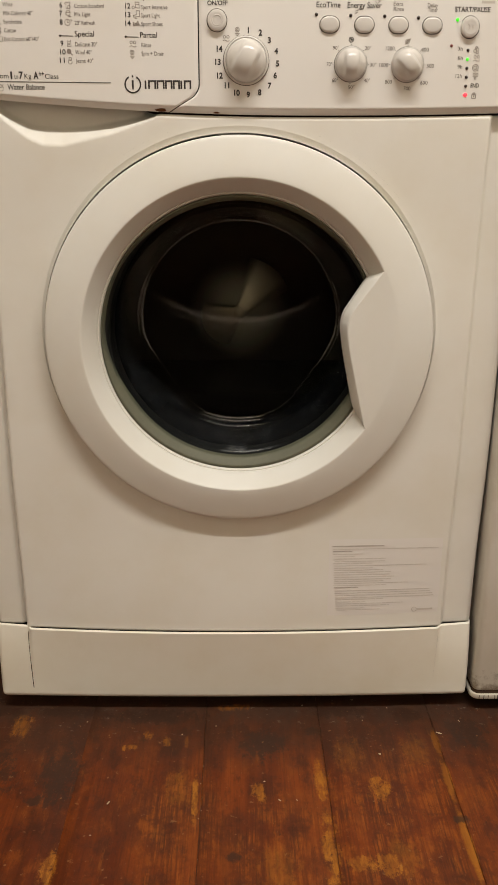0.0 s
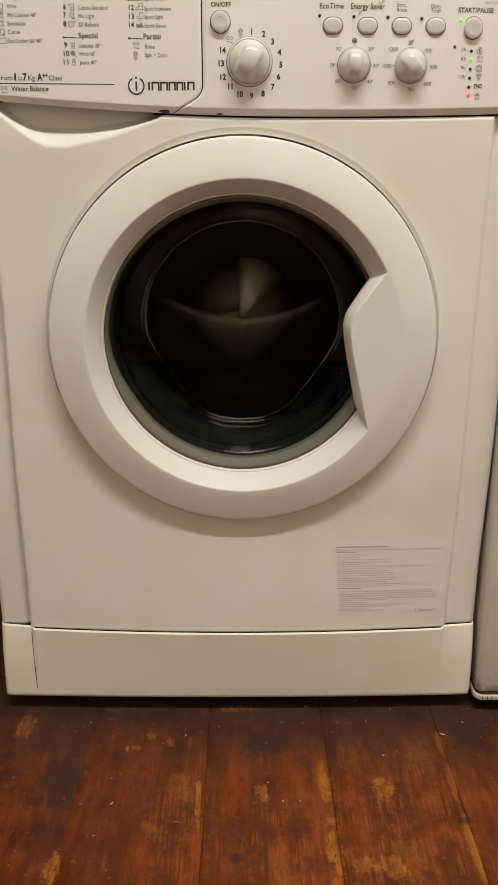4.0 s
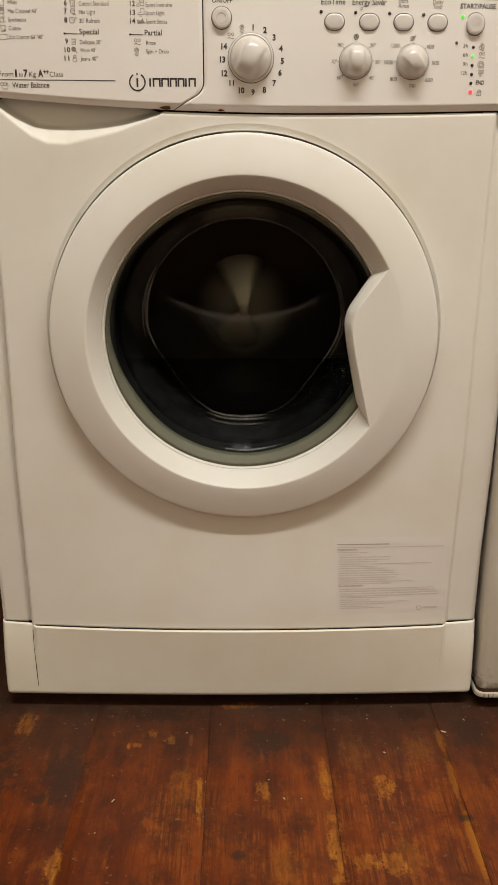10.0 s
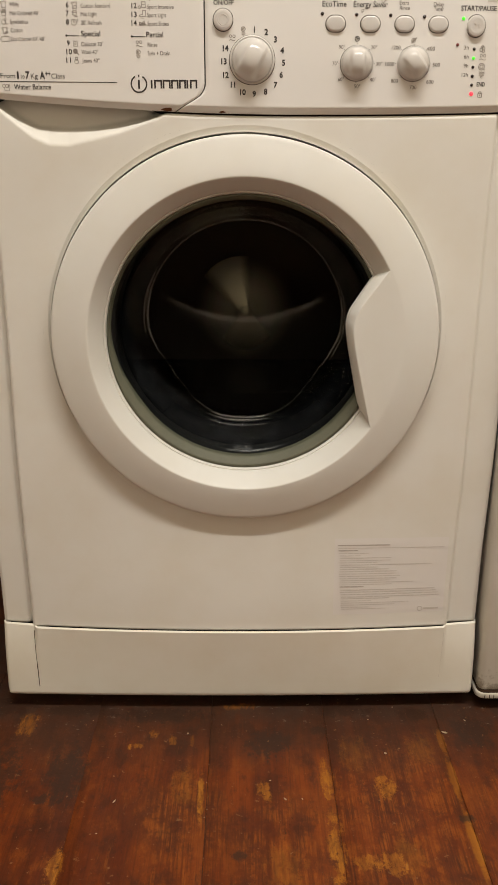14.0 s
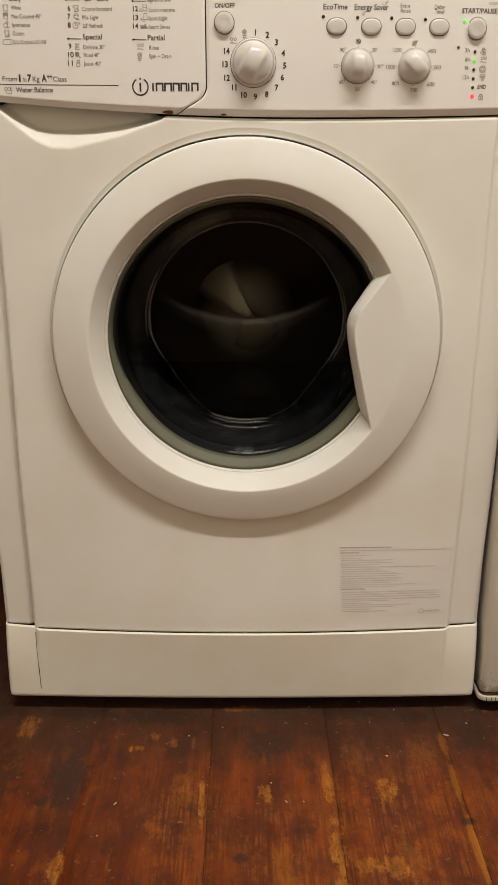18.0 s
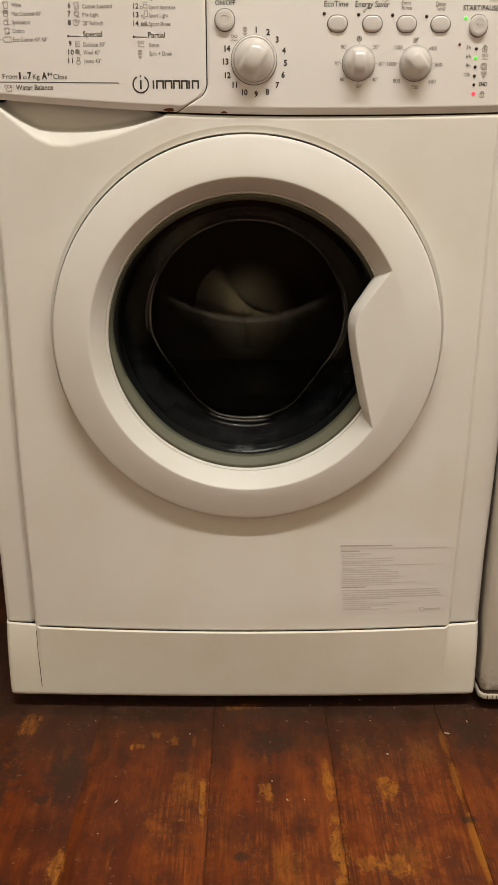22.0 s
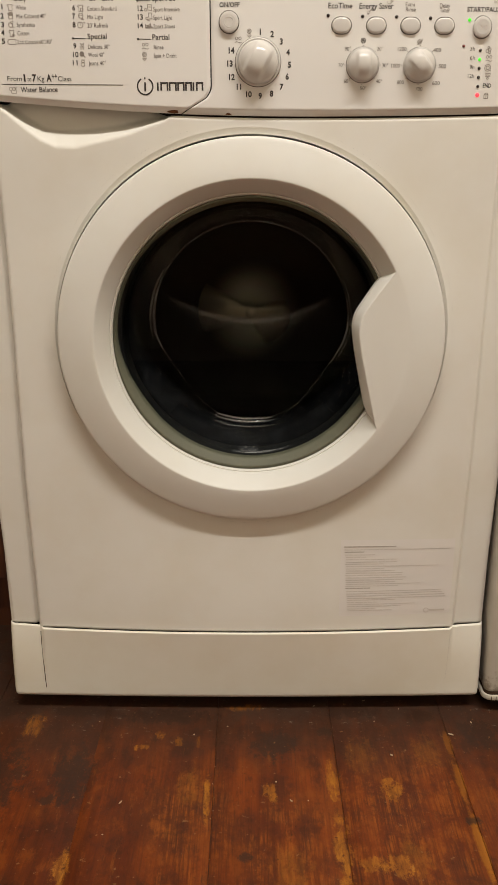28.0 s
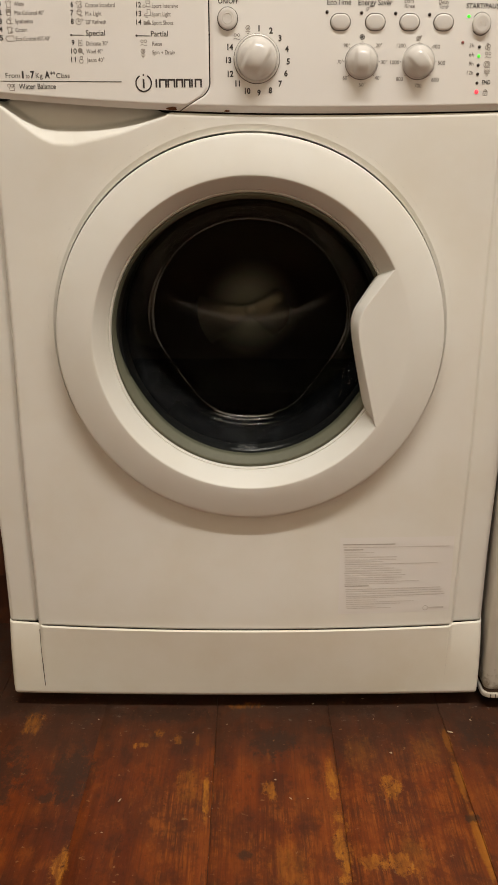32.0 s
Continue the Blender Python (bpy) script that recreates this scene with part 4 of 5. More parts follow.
def letters(text, bold):
    cu = bpy.data.curves.new("print", "FONT")
    cu.body, cu.size, cu.resolution_u = text, 1.0, 3
    cu.offset = 0.017 * bold
    ob = bpy.data.objects.new("print", cu)
    scene.collection.objects.link(ob)
    me = bpy.data.meshes.new_from_object(ob.evaluated_get(bpy.context.evaluated_depsgraph_get()))
    bpy.data.objects.remove(ob)
    bpy.data.curves.remove(cu)
    co = np.array([v.co for v in me.vertices])
    return me, co[:, 0].min(), co[:, 0].max(), co[:, 1].max()


def words(text, x, z, width, cap, bold=0, mat=None):
    me, a, b, top = letters(text, bold)
    sz = cap / 0.70
    sx = min(width / (b - a), sz * 1.25)
    x += (width - sx * (b - a)) / 2
    for v in me.vertices:
        v.co = (x + (v.co.x - a) * sx, 0, z + v.co.y * sz)
    part("printed_word", on_panel(me), mat or INK, holder(x))


def words_mid(text, x, z, cap, bold=0):
    me, a, b, top = letters(text, 2 if text.isdigit() and x < 0.06 else bold)
    s = cap / 0.70
    for v in me.vertices:
        v.co = (x + (v.co.x - (a + b) / 2) * s * 0.92, 0, z + (v.co.y - 0.35) * s)
    part("printed_number", on_panel(me), INK, holder(x))


def stroke_mesh(lines, width):
    """Flat strokes along polylines [(x, z)...], mitred at their bends, closed where the ends meet."""
    co, faces = [], []
    for line in lines:
        pts = [Vector(p) for i, p in enumerate(line) if i == 0 or (Vector(p) - Vector(line[i - 1])).length > 1e-7]
        if len(pts) < 2:
            continue
        loop = len(pts) > 3 and (pts[0] - pts[-1]).length < 1e-6
        if loop:
            pts.pop()
        n, first = len(pts), len(co)
        for i, p in enumerate(pts):
            a = (p - pts[i - 1]).normalized() if i or loop else None
            b = (pts[(i + 1) % n] - p).normalized() if i < n - 1 or loop else None
            tip = Vector((0, 0))
            if a is None or b is None:
                d = b if a is None else a
                side, tip = Vector((-d.y, d.x)), d * width * (-0.3 if a is None else 0.3)
            else:
                side = Vector((-a.y - b.y, a.x + b.x))
                side = side / max(0.5, side.length_squared / 2) if side.length > 0.3 else Vector((-b.y, b.x))
            for k in (0.5, -0.5):
                q = p + tip + side * width * k
                co.append((q.x, 0, q.y))
        for i in range(n if loop else n - 1):
            k, m = first + 2 * i, first + 2 * ((i + 1) % n)
            faces.append((k, k + 1, m + 1, m))
    me = bpy.data.meshes.new("strokes")
    me.from_pydata(co, [], faces)
    return me


def rule(x0, z0, x1, z1, width):
    n = 12
    pts = [(x0 + (x1 - x0) * k / n, z0 + (z1 - z0) * k / n) for k in range(n + 1)]
    part("printed_line", on_panel(stroke_mesh([pts], width)), INK, holder(x0))
    if x1 - x0 < 0.05:
        part("printed_dot", on_panel(stroke_mesh([ring(x0, z0, 0.0006)], 0.0008)), INK, holder(x0))


def ring(cx, cz, r, a0=0, a1=360, n=20, rz=None):
    return [(cx + r * math.sin(radians(a0 + (a1 - a0) * k / n)), cz + (rz or r) * math.cos(radians(a0 + (a1 - a0) * k / n))) for k in range(n + 1)]


def icon(x, z, lines, width=0.0005, mat=None):
    """Strokes in millimetres about the icon's middle."""
    part("printed_symbol", on_panel(stroke_mesh([[(x + a * 0.001, z + b * 0.001) for a, b in l] for l in lines], width)), mat or ICON_INK, holder(x))


words('1', -0.2384, 0.8111, 0.0014, 0.0046, 1)
words('2', -0.2398, 0.8029, 0.0030, 0.0046, 1)
words('3', -0.2400, 0.7953, 0.0028, 0.0046, 1)
words('4', -0.2407, 0.7882, 0.0033, 0.0046, 1)
words('5', -0.2408, 0.7806, 0.0033, 0.0046, 1)
words('6', -0.1688, 0.8094, 0.0027, 0.0046, 1)
words('7', -0.1693, 0.8021, 0.0028, 0.0046, 1)
words('8', -0.1696, 0.7945, 0.0030, 0.0046, 1)
words('9', -0.1700, 0.7759, 0.0028, 0.0046, 1)
words('10', -0.1711, 0.7683, 0.0056, 0.0046, 1)
words('11', -0.1717, 0.7607, 0.0048, 0.0046, 1)
words('12', -0.1052, 0.8086, 0.0049, 0.0046, 1)
words('13', -0.1055, 0.8010, 0.0051, 0.0046, 1)
words('14', -0.1058, 0.7935, 0.0052, 0.0046, 1)
words('Daily', -0.2251, 0.8183, 0.0120, 0.0049, 1)
words("20'", -0.1518, 0.8177, 0.0077, 0.0049, 1)
words('Zone', -0.1398, 0.8176, 0.0109, 0.0049, 1)
words("Sport 30'", -0.0911, 0.8170, 0.0241, 0.0049, 1)
words('Special', -0.1556, 0.7841, 0.0189, 0.0049, 0.5)
words('Partial', -0.0919, 0.7832, 0.0166, 0.0049, 0.5)
words('From', -0.2385, 0.7467, 0.0146, 0.0046, 0)
words('1', -0.2228, 0.7464, 0.0034, 0.0063, 2)
words('to', -0.2183, 0.7464, 0.0039, 0.0043, 0)
words('7', -0.2135, 0.7464, 0.0042, 0.0063, 2)
words('Kg', -0.2081, 0.7464, 0.0068, 0.0046, 0)
words('A', -0.1991, 0.7463, 0.0051, 0.0063, 2)
words('++', -0.1936, 0.7484, 0.0053, 0.0049, 1.5)
words('Class', -0.1876, 0.7463, 0.0135, 0.0046, 0)
words('Water Balance', -0.2259, 0.7364, 0.0373, 0.0049, 0.5)
words('ON/OFF', -0.0261, 0.8117, 0.0194, 0.0040, 1)
words('EcoTime', 0.0790, 0.8105, 0.0233, 0.0049, 0.3)
words('Energy Saver', 0.1091, 0.8102, 0.0331, 0.0051, 0.5)
words('START/PAUSE', 0.2143, 0.8080, 0.0350, 0.0044, 1)
words('END', 0.2357, 0.7403, 0.0084, 0.0038, 1)
words('White', -0.2242, 0.8105, 0.0099, 0.0038, 0, GREY_INK)
words('Mix Colored 40°', -0.2241, 0.8028, 0.0289, 0.0038, 0, GREY_INK)
words('Synthetics', -0.2245, 0.7954, 0.0177, 0.0038, 0, GREY_INK)
words('Cotton', -0.2246, 0.7878, 0.0116, 0.0038, 0, GREY_INK)
words('Eco Cotton 60°/40°', -0.2250, 0.7801, 0.0342, 0.0038, 0, GREY_INK)
words('Cotton Standard', -0.1546, 0.8090, 0.0288, 0.0038, 0, GREY_INK)
words('Mix Light', -0.1548, 0.8017, 0.0157, 0.0038, 0, GREY_INK)
words("20' Refresh", -0.1550, 0.7942, 0.0199, 0.0038, 0, GREY_INK)
words('Delicate 30°', -0.1556, 0.7754, 0.0214, 0.0038, 0, GREY_INK)
words('Wool 40°', -0.1561, 0.7683, 0.0162, 0.0038, 0, GREY_INK)
words('Jeans 40°', -0.1560, 0.7607, 0.0173, 0.0038, 0, GREY_INK)
words('Sport Intensive', -0.0901, 0.8080, 0.0255, 0.0038, 0, GREY_INK)
words('Sport Light', -0.0904, 0.8008, 0.0184, 0.0038, 0, GREY_INK)
words('Sport Shoes', -0.0904, 0.7933, 0.0207, 0.0038, 0, GREY_INK)
words('Rinse', -0.0908, 0.7748, 0.0095, 0.0038, 0, GREY_INK)
words('Spin + Drain', -0.0911, 0.7672, 0.0220, 0.0038, 0, GREY_INK)
words('Extra', 0.1538, 0.8125, 0.0093, 0.0035, 0, GREY_INK)
words('Rinse', 0.1541, 0.8081, 0.0099, 0.0035, 0, GREY_INK)
words('Delay', 0.1872, 0.8115, 0.0101, 0.0038, 0, GREY_INK)
words('Timer', 0.1875, 0.8075, 0.0099, 0.0038, 0, GREY_INK)
words('90°', 0.0962, 0.7733, 0.0061, 0.0035, 0, GREY_INK)
words('20°', 0.1278, 0.7733, 0.0061, 0.0035, 0, GREY_INK)
words('70°', 0.0906, 0.7586, 0.0053, 0.0035, 0, GREY_INK)
words('30°', 0.1336, 0.7585, 0.0061, 0.0035, 0, GREY_INK)
words('60°', 0.0964, 0.7442, 0.0059, 0.0035, 0, GREY_INK)
words('40°', 0.1281, 0.7441, 0.0062, 0.0035, 0, GREY_INK)
words('50°', 0.1127, 0.7379, 0.0062, 0.0035, 0, GREY_INK)
words('1200', 0.1484, 0.7732, 0.0086, 0.0036, 0, GREY_INK)
words('400', 0.1834, 0.7724, 0.0078, 0.0036, 0, GREY_INK)
words('1000', 0.1428, 0.7582, 0.0087, 0.0036, 0, GREY_INK)
words('500', 0.1900, 0.7579, 0.0073, 0.0036, 0, GREY_INK)
words('800', 0.1492, 0.7431, 0.0070, 0.0036, 0, GREY_INK)
words('600', 0.1847, 0.7425, 0.0073, 0.0036, 0, GREY_INK)
words('700', 0.1682, 0.7371, 0.0068, 0.0036, 0, GREY_INK)
words('3h', 0.2202, 0.7736, 0.0047, 0.0035, 0, GREY_INK)
words('6h', 0.2206, 0.7655, 0.0050, 0.0035, 0, GREY_INK)
words('9h', 0.2210, 0.7573, 0.0047, 0.0035, 0, GREY_INK)
words('12h', 0.2198, 0.7491, 0.0062, 0.0035, 0, GREY_INK)
words_mid('1', 0.0134, 0.7901, 0.0052, 1)
words_mid('2', 0.0250, 0.7881, 0.0052, 1)
words_mid('3', 0.0339, 0.7815, 0.0052, 1)
words_mid('4', 0.0407, 0.7719, 0.0052, 1)
words_mid('5', 0.0422, 0.7608, 0.0052, 1)
words_mid('6', 0.0401, 0.7500, 0.0052, 1)
words_mid('7', 0.0346, 0.7407, 0.0052, 1)
words_mid('8', 0.0248, 0.7345, 0.0052, 1)
words_mid('9', 0.0135, 0.7324, 0.0052, 1)
words_mid('10', 0.0022, 0.7340, 0.0052, 1)
words_mid('11', -0.0076, 0.7408, 0.0052, 1)
words_mid('12', -0.0146, 0.7496, 0.0052, 1)
words_mid('13', -0.0164, 0.7619, 0.0052, 1)
words_mid('14', -0.0147, 0.7736, 0.0052, 1)
rule(-0.2409, 0.8198, -0.2283, 0.8195, 0.00068)
rule(-0.1698, 0.8189, -0.1567, 0.8186, 0.00068)
rule(-0.1053, 0.8175, -0.0928, 0.8173, 0.00068)
rule(-0.1700, 0.7848, -0.1578, 0.7845, 0.00068)
rule(-0.1060, 0.7839, -0.0935, 0.7836, 0.00068)
rule(-0.2439, 0.7438, -0.1228, 0.7426, 0.00068)

SHIRT = [(-1.5, 2.8), (-2.6, 1.6), (-1.8, 0.8), (-1.4, 1.2), (-1.4, -2.8), (2.2, -2.8), (2.2, 1.2), (2.8, 1.2), (2.6, 2.4), (1.0, 2.8), (0.2, 2.2), (-1.5, 2.8)]
TUB = [(-2.4, 2.2), (-1.6, -2.6), (1.8, -2.6), (2.6, 2.2), (-2.4, 2.2)]
DROPS = [ring(-1.6, 1.6, 1.2), ring(1.8, 1.6, 1.2), [(-3, -2), (-1.4, -1.2), (0.4, -2), (2.0, -2.4), (3.2, -1.8)]]
SWIRL = [ring(0, 1.4, 2.0), ring(0, 1.4, 0.9), [(-2.2, -2), (2.2, -2)], [(-1.2, -3), (0, -4), (1.2, -3)]]
icon(-0.2301, 0.8124, [SHIRT])
icon(-0.2302, 0.8051, [TUB, [(-2.0, 1.2), (2.2, 1.2)], [(-1.6, 0.2), (2.0, 0.2)], [(-1.2, 2.8), (2.2, 2.8)]])
icon(-0.2298, 0.7976, [ring(-1, -0.6, 2.0), ring(0.6, 1.6, 1.2), [(0, -2.4), (3, -2.4)]])
icon(-0.2305, 0.7896, [SHIRT, [(0.4, -2), (3.0, -2)], [(0.6, -1), (2.8, -1)]])
icon(-0.2310, 0.7821, [[(-4.2, 0), (-2.4, 2.3), (4.2, 2.3), (4.2, -2.3), (-2.4, -2.3), (-4.2, 0)]])
icon(-0.1610, 0.8113, [SHIRT, ring(1.4, -1.4, 1.4)])
icon(-0.1609, 0.8039, [ring(0, 0.8, 2.2), [(-2.4, -0.4), (2.8, -2.4)], [(-2.4, 1.4), (2.4, 1.0)], [(0, -2.4), (3, -2.6)]])
icon(-0.1614, 0.7965, [ring(-0.6, 0, 2.6), [(-0.6, 1.6), (-0.6, 0), (0.8, 0)], [(2.6, 2.4), (3.8, 2.0), (3.0, 0.8)]])
icon(-0.1616, 0.7779, [[(-1.6, 2.6), (-1.8, -2.6), (1.8, -2.6), (1.8, 2.6), (0.6, 1.6), (-0.6, 1.6), (-1.6, 2.6)], ring(0, -0.4, 0.7)])
icon(-0.1615, 0.7703, [ring(-0.6, 0.6, 1.9), ring(-0.6, 0.6, 1.1), ring(-0.6, 0.6, 0.4), [(0.6, -0.6), (2.6, -2.6)]], 0.0008)
icon(-0.1614, 0.7627, [ring(0, 1.4, 1.3), ring(-0.2, -1.2, 1.9), [(-1.2, 2.8), (1.4, 2.8)]])
icon(-0.0941, 0.8111, [ring(-3.4, -1.6, 1.2), [(-1.6, 3), (-1.2, -1.8), (2.4, -2.2), (2.2, 3), (-1.6, 3)], [(-1.4, 0.8), (2.4, 0.8)]])
icon(-0.0944, 0.8033, [[(-0.4, 3.4), (-0.4, 0), (-3.4, -0.8), (-3.0, -2.2), (2.8, -1.6), (2.6, 3.4), (-0.4, 3.4)], [(-2, -3.2), (0.4, -3.4)]])
icon(-0.0947, 0.7953, [[(-3.4, 1.0), (-0.6, 0.2), (1.2, 2.0), (2.0, -0.8), (3.4, -1.6), (-3.4, -1.6), (-3.4, 1.0)], [(-3, -0.8), (3, -0.9)], [(-2, 0), (1.4, 0)]], 0.0008)
icon(-0.0993, 0.7773, DROPS)
icon(-0.1003, 0.7687, SWIRL)
icon(-0.2331, 0.7386, [ring(-2.8, 1.0, 1.5), ring(0.2, 1.0, 1.4), [(1.8, 2.4), (1.8, -0.4)], [(1.8, 0.8), (3.2, 2.2)], [(1.8, 0.8), (3.4, -0.4)], [(-2.6, -1.4), (-2.0, -3.4), (2.4, -3.4), (2.8, -1.4)]])
icon(-0.0082, 0.7826, DROPS)
icon(0.0026, 0.7891, SWIRL)
icon(0.1141, 0.7824, [[(2.6 * math.sin(a), 2.6 * math.cos(a)), (-2.6 * math.sin(a), -2.6 * math.cos(a))] for a in (0.26, 1.31, 2.36)] + [ring(0, 0, 2.2)], 0.0005, INK)
icon(0.1695, 0.7813, [ring(0, 0, 2.0), ring(0, 0, 0.9), [(-2.4, -2.4), (2.6, 2.6)], [(-1.6, -2.6), (3.2, 2.0)]])
icon(0.2387, 0.7741, [ring(-1.2, -0.6, 1.5), ring(0.9, 0.7, 1.5), ring(-0.2, 2.4, 1.0), ring(1.0, -1.8, 1.2)], 0.0006)
icon(0.2395, 0.7654, [[(a, b + 1.2) for a, b in l] for l in DROPS])
icon(0.2391, 0.7583, [ring(0, 0, 3.0), ring(0, 0, 1.6), [(2.0, -2.2), (3.2, -2.8)]], 0.0006)
icon(0.2398, 0.7501, [[(-2.8, 3.4), (-1.4, 2.8), (0, 3.4), (1.4, 2.8), (2.8, 3.4)], [(-2.8, 2.0), (-1.4, 1.4), (0, 2.0), (1.4, 1.4), (2.8, 2.0)], ring(0, -1.4, 0.9), [(-2.6, 0.4), (2.6, 0.4)]])
icon(0.2397, 0.7330, [[(-2, 0.6), (2, 0.6), (2, -2.8), (-2, -2.8), (-2, 0.6)], ring(0, 0.8, 1.5, -90, 90), [(0, -0.4), (0, -1.8)]], 0.0006)
icon(0.1389, 0.8160, [ring(-1, 0, 1.6, 40, 300), [(0.2, 0.6), (2.4, 2.2)], [(0.6, -0.4), (2.6, 1.0)]])
icon(0.1191, 0.8072, [ring(-0.8, 0, 1.1), [(-1.5, -0.9), (-2.4, -1.8)], [(-0.8, -1.2), (-1.5, -2.1)], [(0.0, 0.8), (1.4, 2.0), (4.4, 2.3), (5.6, 3.8)]], 0.0004)
icon(0.2440, 0.8168, [[(-3.2 + 2.1 * k, 0), (-1.9 + 2.1 * k, 0)] for k in range(6)], 0.0024, PALE_INK)
for cx, cz, n, r in ((0.1143, 0.7605, 8, 0.0175), (0.1705, 0.7605, 8, 0.0175)):
    for k in range(n):
        a = 2 * math.pi * k / n
        icon(cx + r * math.sin(a), cz + r * math.cos(a), [[(-0.25, 0), (0.25, 0)]], 0.0005, INK)
icon(-0.0170, 0.7985, [ring(0, 0, 3.4, 30, 330)], 0.0003)

# the maker's mark as plain shapes: a broken ring with a bar, then seven blocks
icon(-0.1008, 0.7415, [ring(0, -0.2, 7.6, 32, 328, 40)], 0.0014, INK)
icon(-0.1008, 0.7415, [[(0, 3.0), (0, -4.2)]], 0.0018, INK)
icon(-0.1008, 0.7415, [[(-0.1, 7.2), (0.1, 7.2)]], 0.0019, INK)
x = -0.0888
for width in (1.2, 6.2, 6.2, 5.6, 5.2, 1.2, 5.6):
    w = width * 0.001
    mark = [[(0, 0), (0, 6.6)]] if width < 2 else [[(0, 0), (0, 6.6), (width, 6.6), (width, 0)]]
    icon(x + 0.0006, 0.7377, mark, 0.0017, INK)
    x += w + 0.0022

# ---- sticker ----
def face_film(me, lift):
    for v in me.vertices:
        v.co.y = face_y(v.co.x, v.co.z) - lift
    return me


DULL_INK = plain("dull_grey_print", (0.53, 0.48, 0.42), 0.5)
FILM = paint("sticker_film", (0.805, 0.775, 0.735), 0.48, 0.03, 0.02)
sticker = part("sticker", face_film(sheet(48, 32, lambda u, v: (0.1125 + 0.138 * u, 0, 0.1400 + 0.1010 * v)), 0.0002), FILM, front, "pale printed information sticker")


for v in sticker.data.vertices:
    edge = min(v.co.x - 0.1125, 0.2505 - v.co.x, v.co.z - 0.1400, 0.2410 - v.co.z)
    v.co.y += 0.00013 * smoothstep(0.005, 0.0, edge)


def sticker_bar(x0, x1, z, thick, mat=None):
    z += 0.0018
    rng = random.Random(int(z * 1e5))
    lines, x = [], x0
    while x < x1 - 0.002:
        end = min(x1, x + rng.uniform(0.004, 0.011))
        lines.append([(x, z), ((x + end) / 2, z), (end, z)])
        x = end + 0.0011
    part("text_bar", face_film(stroke_mesh(lines, thick), 0.0005), mat or PALE_INK, sticker)


sticker_bar(0.1166, 0.1812, 0.2305, 0.00130, DULL_INK)
sticker_bar(0.1167, 0.2454, 0.2267, 0.00065)
sticker_bar(0.1175, 0.1400, 0.2237, 0.00120, DULL_INK)
sticker_bar(0.1176, 0.1538, 0.2200, 0.00075)
sticker_bar(0.1191, 0.1437, 0.2169, 0.00060)
sticker_bar(0.1192, 0.1814, 0.2139, 0.00075)
sticker_bar(0.1193, 0.1837, 0.2105, 0.00075)
sticker_bar(0.1181, 0.1647, 0.2078, 0.00065)
sticker_bar(0.1195, 0.2320, 0.2048, 0.00070)
sticker_bar(0.1196, 0.1670, 0.2017, 0.00065)
sticker_bar(0.1197, 0.1788, 0.1990, 0.00080)
sticker_bar(0.1192, 0.1886, 0.1960, 0.00080)
sticker_bar(0.1186, 0.1874, 0.1929, 0.00080)
sticker_bar(0.1194, 0.1931, 0.1898, 0.00080)
sticker_bar(0.1195, 0.1892, 0.1867, 0.00080)
sticker_bar(0.1196, 0.1797, 0.1840, 0.00075)
sticker_bar(0.1197, 0.2102, 0.1813, 0.00070)
sticker_bar(0.1191, 0.1834, 0.1786, 0.00065)
sticker_bar(0.1199, 0.1490, 0.1759, 0.00120, DULL_INK)
sticker_bar(0.1207, 0.2372, 0.1716, 0.00085)
sticker_bar(0.1208, 0.2415, 0.1685, 0.00080)
sticker_bar(0.1217, 0.2418, 0.1654, 0.00080)
sticker_bar(0.1218, 0.2434, 0.1622, 0.00085)
sticker_bar(0.1219, 0.1810, 0.1599, 0.00070)
sticker_bar(0.1220, 0.1589, 0.1567, 0.00065)
sticker_bar(0.1221, 0.2057, 0.1540, 0.00065)
sticker_bar(0.1222, 0.1884, 0.1512, 0.00070)
sticker_bar(0.1223, 0.1572, 0.1480, 0.00065)
sticker_bar(0.1231, 0.1790, 0.1457, 0.00070)
part("mark_ring", face_film(stroke_mesh([ring(0.2206, 0.1452, 0.0030)], 0.0006), 0.0005), DULL_INK, sticker)
part("mark_bar", face_film(stroke_mesh([[(0.2253, 0.1452), (0.2345, 0.1452), (0.2430, 0.1452)]], 0.0022), 0.0005), PALE_INK, sticker)

# ---- wear on the machine ----
def stain(x, z, rx, rz, parent, mat, surface, lift=0.0004, seed=0):
    rng = random.Random(seed)
    me = sheet(14, 3, lambda u, v: (x + rx * v * (0.75 + 0.5 * math.sin(9 * u + seed) ** 2) * math.sin(2 * math.pi * u), 0, z + rz * v * math.cos(2 * math.pi * u)), closed_u=True)
    for v in me.vertices:
        v.co.y = surface(v.co.x, v.co.z) - lift
    part("rust_spot", me, mat, parent, "brown rust stain")


stain(-0.0735, 0.7180, 0.0055, 0.0016, drawer, RUST, lambda a, b: panel_y(a, b) + panel_edge(a, b), 0.0004, 1)
stain(-0.0185, 0.7158, 0.003, 0.0009, fascia, RUST, lambda a, b: panel_y(a, b) + panel_edge(a, b), 0.0004, 2)

# lime marks and drops on the glass
random.seed(5)
for k in range(12):
    a = radians(random.uniform(110, 250))
    yy = random.uniform(0.02, 0.10)
    r = float(np.interp(yy, (0.01, 0.075, 0.115), (0.1368, 0.1268, 0.1193))) - 0.0004
    s = random.uniform(0.0005, 0.0010)
    px, pz = DX + r * math.sin(a), DZ + r * math.cos(a)
    bm = bmesh.new()
    bmesh.ops.create_icosphere(bm, subdivisions=1, radius=s)
    for v in bm.verts:
        v.co = (px + v.co.x * 0.8, yy + v.co.y * 1.6, pz + v.co.z * 0.5)
    part("lime_spot", bm, CLOUDY, bowl)


